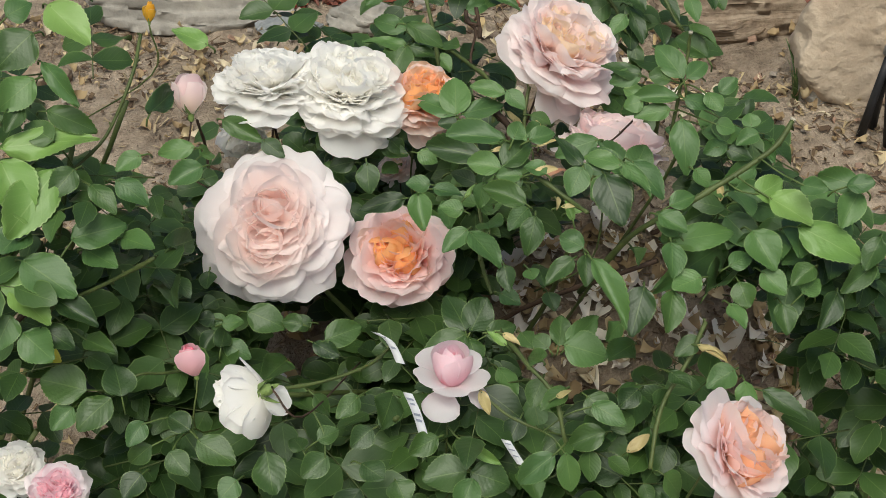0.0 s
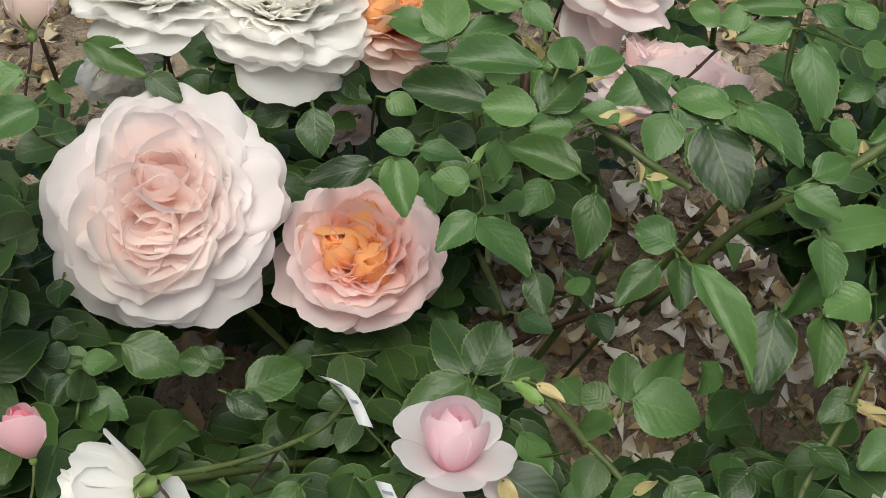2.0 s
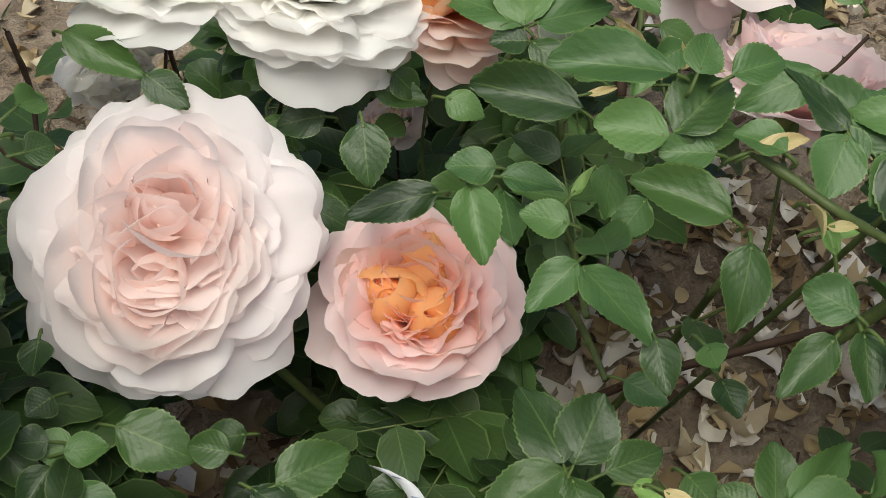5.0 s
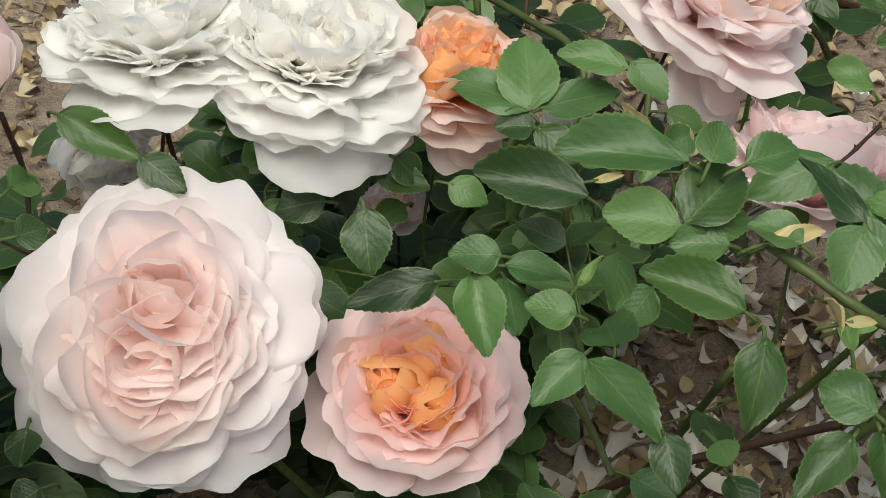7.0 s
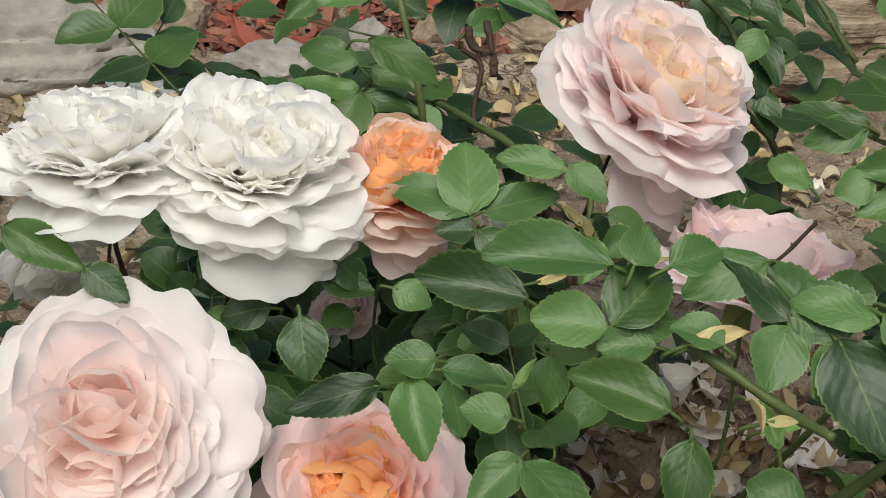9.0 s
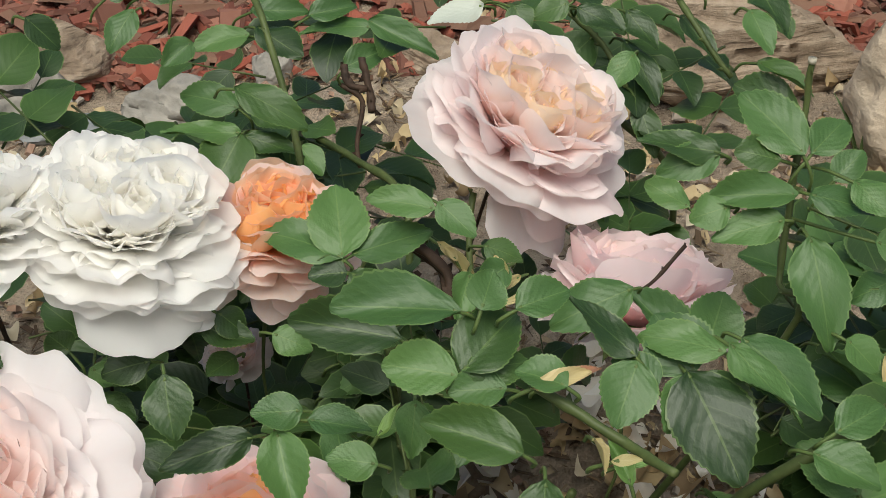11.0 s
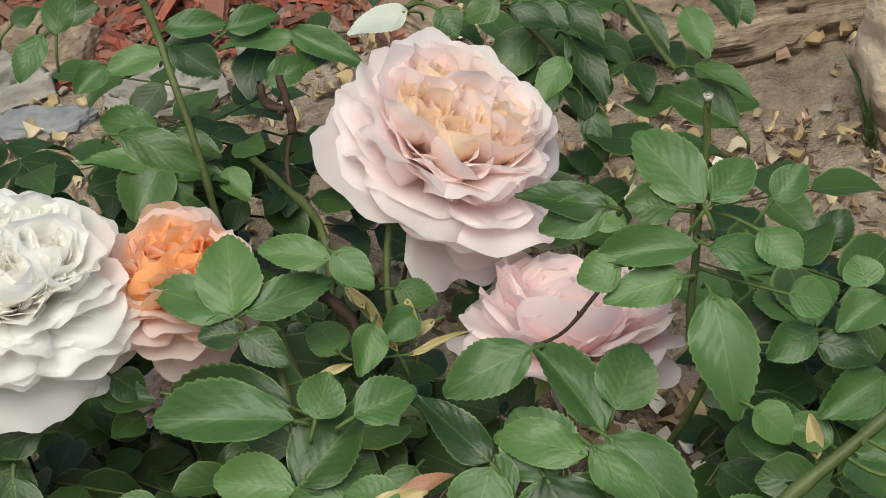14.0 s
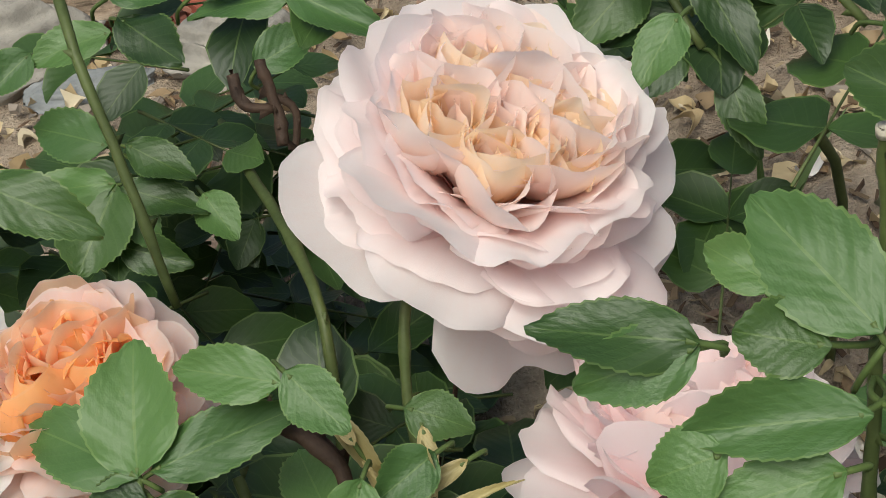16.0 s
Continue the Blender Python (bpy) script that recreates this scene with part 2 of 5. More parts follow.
PETAL_WHITE = scrap_material("white_fallen_petal", (0.92, 0.90, 0.86), (0.93, 0.88, 0.82), (0.90, 0.85, 0.74), rough=0.65, share=0.2, dirt=0.12)
STRAW = scrap_material("straw", (0.34, 0.26, 0.16), (0.48, 0.39, 0.26), (0.22, 0.16, 0.10), (0.12, 0.08, 0.055), rough=0.85)
PEBBLE = scrap_material("pebble", (0.30, 0.25, 0.20), (0.42, 0.37, 0.31), (0.20, 0.16, 0.13), (0.36, 0.22, 0.15), rough=0.85)
LABEL_WHITE = plain_material("label_plastic", (0.50, 0.51, 0.53), (0.62, 0.63, 0.65), 60.0, 0.45, 0.1, 0.0005)
LABEL_INK = plain_material("label_ink", (0.20, 0.22, 0.28), (0.26, 0.28, 0.34), 60.0, 0.5, 0.1, 0.0005)
BLACK_PLASTIC = plain_material("black_plastic", (0.012, 0.012, 0.013), (0.03, 0.03, 0.032), 50.0, 0.45, 0.2, 0.0006)
GREY_METAL = plain_material("grey_fitting", (0.20, 0.21, 0.22), (0.30, 0.31, 0.32), 50.0, 0.4, 0.2, 0.0006)
POST_WOOD = plain_material("post_wood", (0.05, 0.028, 0.022), (0.10, 0.055, 0.042), 40.0, 0.85, 0.6, 0.002)
GRASS = leaf_material("grass_blade", (0.05, 0.10, 0.025), (0.11, 0.17, 0.05), (0.2, 0.25, 0.1))


# ---- building help ----
def mesh_of(name, verts, faces, material, uvs=None, smooth=True):
    me = bpy.data.meshes.new(name)
    me.from_pydata([tuple(v) for v in verts], [], faces)
    if uvs is not None:
        layer = me.uv_layers.new(name="UVMap")
        idx = np.empty(len(me.loops), dtype=np.int32)
        me.loops.foreach_get("vertex_index", idx)
        layer.data.foreach_set("uv", np.asarray(uvs, dtype=np.float32)[idx].ravel())
    if material:
        me.materials.append(material)
    if smooth:
        me.polygons.foreach_set("use_smooth", [True] * len(me.polygons))
    me.update()
    return me


def under(ob, parent, world_pose):
    """Makes ob a part of parent, at a pose given in the world."""
    ob.parent = parent
    ob.matrix_parent_inverse = Matrix.Identity(4)
    ob.matrix_basis = POSES[parent.name].inverted() @ world_pose
    POSES[ob.name] = world_pose
    return ob


POSES = {}


def thing(name, place, label, category, group=""):
    ob = new(name)
    ob.empty_display_size = 0.05
    ob.matrix_basis = Matrix.Translation(place)
    POSES[ob.name] = ob.matrix_basis.copy()
    return tagged(ob, label, category, group)


def grid_faces(rows, cols, start=0):
    return [(start + i * cols + j, start + i * cols + j + 1, start + (i + 1) * cols + j + 1, start + (i + 1) * cols + j)
            for i in range(rows - 1) for j in range(cols - 1)]


def tube(points, radii, sides=7, start=0):
    """Vertices and faces of a tube along points."""
    pts = [Vector(p) for p in points]
    verts, faces = [], []
    side = None
    for i, p in enumerate(pts):
        way = (pts[min(i + 1, len(pts) - 1)] - pts[max(i - 1, 0)]).normalized()
        side = way.orthogonal().normalized() if side is None else (side - way * side.dot(way)).normalized()
        up = way.cross(side)
        for k in range(sides):
            a = 2 * math.pi * k / sides
            verts.append(p + (side * math.cos(a) + up * math.sin(a)) * radii[i])
    n = len(pts)
    for i in range(n - 1):
        for k in range(sides):
            a, b = start + i * sides + k, start + i * sides + (k + 1) % sides
            faces.append((a, b, b + sides, a + sides))
    faces.append(tuple(start + k for k in reversed(range(sides))))
    faces.append(tuple(start + (n - 1) * sides + k for k in range(sides)))
    return verts, faces


def smooth_line(points, steps=5):
    """A Catmull-Rom line through the points."""
    p = [Vector(q) for q in points]
    p = [p[0] * 2 - p[1]] + p + [p[-1] * 2 - p[-2]]
    out = []
    for i in range(1, len(p) - 2):
        for s in range(steps):
            t = s / steps
            out.append(0.5 * (2 * p[i] + (p[i + 1] - p[i - 1]) * t + (2 * p[i - 1] - 5 * p[i] + 4 * p[i + 1] - p[i + 2]) * t * t
                              + (3 * p[i] - p[i - 1] - 3 * p[i + 1] + p[i + 2]) * t ** 3))
    return out + [p[-2]]


def lay(x, y):
    """The lie of the land: a bed that rises behind the bush to a low terrace."""
    s = min(1.0, max(0.0, (y + 0.10) / 0.38))
    s = s * s * (3 - 2 * s)
    return 0.03 + 0.27 * s + 0.06 * max(0.0, min(y - 0.28, 2.0)) + 0.10 * max(-0.4, min(x, 0.5)) * s


def height(x, y):
    v = Vector((x, y, 0))
    return lay(x, y) + 0.010 * noise.noise(v * 9) + 0.005 * noise.noise(v * 31) + 0.0025 * noise.noise(v * 90)


# ---- ground ----
def make_ground():
    n = 300
    s = np.linspace(-1, 1, n)
    xs, ys = 0.05 + s * 0.75 + 60 * s ** 11, 0.25 + s * 0.75 + 60 * s ** 11
    verts = [(x, y, height(x, y)) for y in ys for x in xs]
    tagged(new("ground", mesh_of("ground", verts, grid_faces(n, n), SOIL)), "dry crumbly brown garden soil", "ground", kind="structure")


make_ground()


# ---- roses: leaves, canes and blooms ----
def leaflet_mesh(name, material, rows, cols, fold, curl, wave, plump, twist=0.0, teeth=0.026):
    """A serrated oval leaflet, one unit long and one wide, from the origin along y."""
    verts, uvs = [], []
    for i in range(rows):
        v = i / (rows - 1)
        w = 0.5 * max(0.015, math.sin(math.pi * v ** plump)) ** 0.72
        for j in range(cols):
            u = 2 * j / (cols - 1) - 1
            edge = abs(u) > 0.99
            x = u * w * (1 + (teeth if i % 2 else -teeth) * edge)
            z = fold * abs(x) - curl * v * v + wave * math.sin(7 * v + 3 * u) * abs(u) + twist * x * (v - 0.3) + 0.012 * math.sin(16 * v - 5 * abs(u)) * abs(u)
            verts.append((x, v + (0.02 * edge if i % 2 else 0), z))
            uvs.append((u * 0.5 + 0.5, v))
    return mesh_of(name, verts, grid_faces(rows, cols), material, uvs)


SHAPES = [(0.14, 0.10, 0.03, 0.80, 0.2), (0.06, 0.18, 0.04, 0.74, -0.3), (0.26, 0.05, 0.03, 0.84, 0.5), (0.10, -0.06, 0.05, 0.78, -0.6),
          (0.03, 0.24, 0.05, 0.82, 0.4), (0.20, 0.14, 0.04, 0.74, -0.2), (0.34, 0.12, 0.05, 0.78, 0.1), (0.08, 0.02, 0.06, 0.84, 0.8)]
LEAF_MESHES = {tone: [leaflet_mesh("leaflet", mat, 27, 7, *s) for s in SHAPES] for tone, mat in enumerate((LEAF, LEAF_YOUNG, LEAF_PALE, LEAF_STRAW, LEAF_YELLOW, LEAF_RED, LEAF_LIT))}
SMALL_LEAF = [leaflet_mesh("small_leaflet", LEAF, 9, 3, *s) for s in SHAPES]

bush = thing("rose_bush", (0.03, 0.10, lay(0.03, 0.10)), "leafy rose bush with blush, white and apricot blooms in bare soil", "rose bush", "rose bushes")
side_bush = thing("rose_bush", (-0.36, 0.02, lay(-0.36, 0.02)), "light-leaved rose bush with one yellow bud beside the larger bush", "rose bush", "rose bushes")
back_bush = thing("rose_bush", (0.185, 0.225, lay(0.185, 0.225)), "dark-leaved small rose bush standing behind the pale pink bloom", "rose bush", "rose bushes")
ROOTS = {bush.name: (0.03, 0.10), side_bush.name: (-0.36, 0.02), back_bush.name: (0.185, 0.225)}
CROWN = {b.name: [] for b in (bush, side_bush, back_bush)}   # middles of the leaves that stand out
JOINTS = {b.name: [] for b in (bush, side_bush, back_bush)}  # where their stalks begin
WOOD = {b.name: [] for b in (bush, side_bush, back_bush)}    # points along the canes
CLEAR = []                                                   # blooms, which the inner foliage leaves free
dice = random.Random(7)


def leaf(plant, base, tip, width, tone=0):
    base, tip = Vector(base), Vector(tip)
    y = tip - base
    n = Vector((dice.uniform(-0.35, 0.35), -0.62 + dice.uniform(-0.25, 0.25), 0.95))
    n = (n - y * (n.dot(y) / y.length_squared)).normalized()
    x = y.normalized().cross(n)
    m = Matrix((x, y.normalized(), n)).transposed().to_4x4()
    high = tone == 0 and plant is not back_bush and dice.random() < (4.5 if base.x > 0.05 else 2.5) * (max(base.z, tip.z) - 0.36)  # light on the upper leaves, most on the right, put into their colour
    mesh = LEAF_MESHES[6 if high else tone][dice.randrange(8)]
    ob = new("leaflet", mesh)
    if tone:
        ob.name = "bract" if tone in (3, 5) else "leaflet"
        tagged(ob, ("", "fresh yellow-green leaflet", "pale silvery withered leaflet", "dry straw-coloured bract", "yellowed old leaflet", "withered reddish bract", "")[tone])
    under(ob, plant, Matrix.Translation(base) @ m @ Matrix.Diagonal((max(width, 0.012 if tone in (0, 2) else 0.003), y.length, y.length, 1)))
    CROWN[plant.name].append((base + tip) / 2)
    JOINTS[plant.name].append((base, y.normalized()))
    return ob


def thorns(line, radius, verts, faces):
    for p, q in zip(line[::3], line[1::3]):
        way = (q - p).normalized()
        side = (way.orthogonal().normalized() * math.cos(dice.uniform(0, 6.28)) + way.cross(way.orthogonal().normalized()) * math.sin(dice.uniform(0, 6.28))).normalized()
        tip = p + side * (radius * 2.6) - way * radius
        k = len(verts)
        other = way.cross(side) * radius * 0.4
        verts += [p + side * radius * 0.7 + way * radius * 1.2, p + side * radius * 0.7 - way * radius * 1.0 + other, p + side * radius * 0.7 - way * radius * 1.0 - other, tip]
        faces += [(k, k + 1, k + 3), (k + 1, k + 2, k + 3), (k + 2, k, k + 3)]


def cane(plant, radius, *points, brown=False):
    radius *= 0.42
    line = smooth_line(points)
    wobble = [p + Vector((noise.noise(p * 60), noise.noise(p * 60 + Vector((9, 0, 0))), 0)) * radius * 0.35 for p in line]
    swell = [radius * (1 + 0.14 * noise.noise(p * 150) + (0.22 if i % 9 == 3 else 0)) * (1.08 - 0.16 * i / len(line)) for i, p in enumerate(line)]
    wobble = [p + Vector((0.7, 0.3, 0)) * radius * (0.12 if (i // 3) % 2 else -0.12) for i, p in enumerate(wobble)]
    verts, faces = tube(wobble, swell, 9)
    thorns(wobble, radius, verts, faces)
    ob = new("cane", mesh_of("cane", verts, faces, BROWN_STEM if brown else STEM))
    under(ob, plant, Matrix.Identity(4))
    WOOD[plant.name] += wobble
    return wobble


def cut_end(plant, below, top, radius):
    """The pale, slightly dished wood where a cane was pruned."""
    below, top = Vector(below), Vector(top)
    way = (top - below).normalized()
    verts, faces = tube([top - way * 0.001, top + way * 0.0006, top + way * 0.0008, top + way * 0.0004], [radius, radius * 1.05, radius * 0.8, radius * 0.2], 12)
    ob = new("cut_end", mesh_of("cut_end", verts, faces, CUT_WOOD))
    tagged(under(ob, plant, Matrix.Identity(4)), "pale dry wood of a pruned cane")


def root_canes(plant, *ends):
    """Canes from the crown of the roots up to the given ends."""
    x, y = ROOTS[plant.name]
    for i, end in enumerate(ends):
        a = 2.4 * i
        foot = Vector((x + 0.025 * math.cos(a), y + 0.025 * math.sin(a), lay(x, y) - 0.01))
        end = Vector(end)
        mid = foot.lerp(end, 0.5) + Vector((0.02 * math.cos(a), 0.02 * math.sin(a), 0.03))
        cane(plant, 0.0042, foot, mid, end, brown=i % 3 == 1)


# Rings of a bloom: how many, tilt at the base and its change to the tip in degrees, length, half width, start radius, start height, colour
BLOOMS = {}
BLOOMS["rosette"] = [(4, -8, -22, 0.98, 0.58, 0.06, -0.16, 0), (10, 0, -10, 1.02, 0.52, 0.07, -0.14, 0), (10, 6, -8, 1.00, 0.48, 0.07, -0.12, 0), (10, 12, -7, 0.96, 0.46, 0.08, -0.09, 0), (9, 18, -5, 0.91, 0.47, 0.08, -0.06, 0),
                     (9, 24, -2, 0.85, 0.45, 0.09, -0.03, 0), (9, 31, 2, 0.79, 0.43, 0.10, 0.0, 1), (8, 37, 6, 0.72, 0.43, 0.10, 0.02, 1), (7, 43, 12, 0.64, 0.42, 0.11, 0.04, 1)]
BLOOMS["bowl"] = [(2, -14, -42, 0.92, 0.60, 0.08, -0.20, 0), (6, 12, -6, 1.02, 0.62, 0.08, -0.18, 0), (7, 20, 0, 1.01, 0.56, 0.09, -0.16, 0), (8, 28, 5, 0.98, 0.52, 0.10, -0.14, 0), (8, 36, 9, 0.94, 0.48, 0.10, -0.12, 0),
                  (8, 43, 12, 0.90, 0.46, 0.11, -0.10, 0), (8, 50, 14, 0.85, 0.43, 0.11, -0.09, 1), (8, 56, 17, 0.80, 0.40, 0.12, -0.08, 1), (8, 62, 20, 0.74, 0.38, 0.12, -0.06, 1)]
BLOOMS["deep"] = [(3, -12, -34, 1.00, 0.60, 0.08, -0.18, 0), (7, 14, -14, 1.06, 0.60, 0.07, -0.19, 0), (8, 22, -10, 1.06, 0.55, 0.08, -0.17, 0), (8, 29, -7, 1.05, 0.52, 0.08, -0.15, 0), (9, 36, -4, 1.04, 0.49, 0.09, -0.13, 0), (9, 42, -2, 1.02, 0.46, 0.10, -0.11, 0),
                  (9, 48, 1, 0.99, 0.44, 0.10, -0.09, 0), (9, 54, 4, 0.94, 0.42, 0.11, -0.08, 0), (8, 60, 8, 0.88, 0.41, 0.12, -0.06, 1), (8, 66, 14, 0.80, 0.38, 0.12, -0.03, 1)]
BLOOMS["dome"] = [(3, -6, -34, 1.04, 0.66, 0.08, -0.16, 0), (9, 5, -10, 1.06, 0.52, 0.08, -0.14, 0), (11, 11, -8, 1.04, 0.46, 0.08, -0.12, 0), (11, 17, -5, 1.02, 0.43, 0.09, -0.10, 0), (12, 23, -2, 1.00, 0.41, 0.09, -0.09, 0), (12, 29, 0, 0.98, 0.39, 0.10, -0.07, 0),
                  (12, 35, 3, 0.95, 0.37, 0.11, -0.06, 0), (12, 41, 5, 0.92, 0.36, 0.11, -0.04, 1), (12, 47, 7, 0.89, 0.34, 0.12, -0.02, 1), (12, 53, 8, 0.85, 0.33, 0.12, 0.0, 1), (12, 59, 8, 0.81, 0.32, 0.13, 0.02, 1), (11, 65, 8, 0.76, 0.31, 0.13, 0.04, 1)]
BLOOMS["globe"] = [(1, -20, -20, 0.80, 0.62, 0.08, -0.10, 0), (5, 16, 44, 1.08, 0.70, 0.08, -0.18, 0), (6, 27, 40, 1.12, 0.64, 0.10, -0.15, 0), (7, 38, 34, 1.12, 0.58, 0.11, -0.12, 0),
                   (8, 48, 26, 1.08, 0.50, 0.12, -0.08, 0), (9, 57, 18, 1.02, 0.45, 0.13, -0.04, 1), (9, 65, 12, 0.96, 0.40, 0.13, 0.0, 1), (9, 72, 8, 0.92, 0.36, 0.13, 0.02, 1)]
BLOOMS["cup"] = [(3, 15, -85, 1.1, 0.66, 0.1, -0.2, 0), (5, 42, -34, 1.25, 0.74, 0.12, -0.15, 0), (5, 46, 62, 1.14, 0.66, 0.18, -0.1, 1), (4, 54, 66, 1.08, 0.54, 0.13, -0.05, 1), (3, 62, 58, 1.02, 0.4, 0.08, -0.05, 2)]
BLOOMS["bud"] = [(4, 52, 45, 2.0, 0.85, 0.16, -0.1, 0), (4, 58, 50, 2.15, 0.75, 0.1, 0.0, 1), (3, 66, 44, 2.2, 0.6, 0.05, 0.1, 2)]
BLOOMS["fat_bud"] = [(4, 36, 74, 1.75, 0.95, 0.18, -0.1, 0), (4, 44, 72, 1.8, 0.85, 0.12, -0.02, 1), (3, 54, 66, 1.8, 0.65, 0.07, 0.02, 2)]
WORDS = {"blush": "pale blush", "apricot": "apricot-pink", "white": "creamy white", "shell": "shell pink", "rosy": "soft pink", "amber": "orange-apricot", "peach": "peach-centred pink", "pink": "pink-centred white",
         "rosebud": "pink", "blushbud": "pale pink", "yellow": "yellow"}
STATE = {"rosette": "rose, fully open with a quartered heart", "bowl": "rose, open in a wide bowl of petals", "deep": "rose, open in a deep ruffled bowl", "dome": "rose, full and rounded with loose lower petals", "globe": "rose, full and cupped like a globe on a dark stem",
         "cup": "rose, half open round a closed cup", "bud": "rosebud, still closed on its stem", "fat_bud": "rosebud, plump and still closed on its stem"}


def petal_mesh(kind, ring, variant):
    """A petal that fans out from its claw to a scalloped, ruffled rim."""
    n, t0, t1, length, half, r0, z0, colour = ring
    rng = random.Random(hash_of(kind, n, t0, variant))
    rows, cols = 12, 19
    closed = kind in ("bud", "fat_bud", "cup")
    ruffle, phase, notch = rng.uniform(0.025, 0.06), rng.uniform(0, 6), rng.choice((0.0, 0.0, 0.05, 0.10))
    roll = rng.uniform(0.0, 0.13) if colour == 0 else rng.uniform(-0.03, 0.05)
    lean, cup = rng.uniform(-0.10, 0.10), rng.uniform(0.06, 0.22)
    scallop = (rng.uniform(0.010, 0.026), rng.uniform(4, 7), rng.uniform(0.006, 0.016), rng.uniform(11, 16))
    fold, crease = rng.uniform(-0.05, 0.05), rng.uniform(0.02, 0.05)
    seed = Vector((variant * 7.1, t0 * 0.37, length * 11))
    if closed:
        ruffle, notch, roll, lean, cup, scallop, fold, crease = ruffle * 0.5, notch * 0.5, roll * 0.5, 0, 0, (0.004, 5, 0.003, 11), 0, 0.01
    path = [(r0, z0, radians(t0))]
    for i in range(1, 61):
        a = radians(t0 + t1 * i / 54)
        r, z, _ = path[-1]
        path.append((r + length / 54 * math.cos(a), z + length / 54 * math.sin(a), a))
    verts, uvs = [], []
    for i in range(rows):
        v = 1 - (1 - i / (rows - 1)) ** 1.3
        for j in range(cols):
            u = 2 * j / (cols - 1) - 1
            reach = 1 - 0.13 * u * u - 0.36 * abs(u) ** 8 - notch * math.exp(-(u * 4.0 - lean * 8) ** 2) + lean * u
            reach += scallop[0] * math.sin(scallop[1] * u + phase) + scallop[2] * math.sin(scallop[3] * u + 2 * phase)
            s = v * reach
            k = max(0.0, min(59.999, s * 54))
            f = k - int(k)
            (ra, za, aa), (rb, zb, ab) = path[int(k)], path[int(k) + 1]
            r, z, a = ra + (rb - ra) * f, za + (zb - za) * f, aa + (ab - aa) * f
            q = min(1.0, s / 0.78)
            w = half * (0.20 + 0.84 * q * q * (3 - 2 * q)) * (1 - 0.10 * max(0.0, (s - 0.78) / 0.22) ** 2)
            rho = max(r, 0.13)
            p = max(-1.5, min(1.5, 0.8 * u * w / rho))
            lift = ruffle * math.sin(3.4 * u + phase) * s ** 2 + ruffle * 0.5 * math.sin(8 * u + 2 * phase) * v ** 5 - roll * v ** 5 * (0.35 + u * u) + cup * half * u * u * s * (1 - 0.5 * v ** 4)
            lift += fold * u * s + crease * noise.noise(Vector((u * 2.2, s * 1.6, 0)) + seed) * s + 0.4 * crease * noise.noise(Vector((u * 6.5, s * 2.2, 4)) + seed) * v ** 2
            verts.append((r - rho * (1 - math.cos(p)) - lift * math.sin(a), rho * math.sin(p) / 0.8, z + lift * math.cos(a)))
            uvs.append((u * 0.5 + 0.5, v))
    return mesh_of("petal", verts, grid_faces(rows, cols), PETALS["white"][0], uvs)


def hash_of(*some):
    return sum((i + 3) * 7919 * sum(map(ord, str(s))) for i, s in enumerate(some)) % 99991


PETAL_MESHES = {}


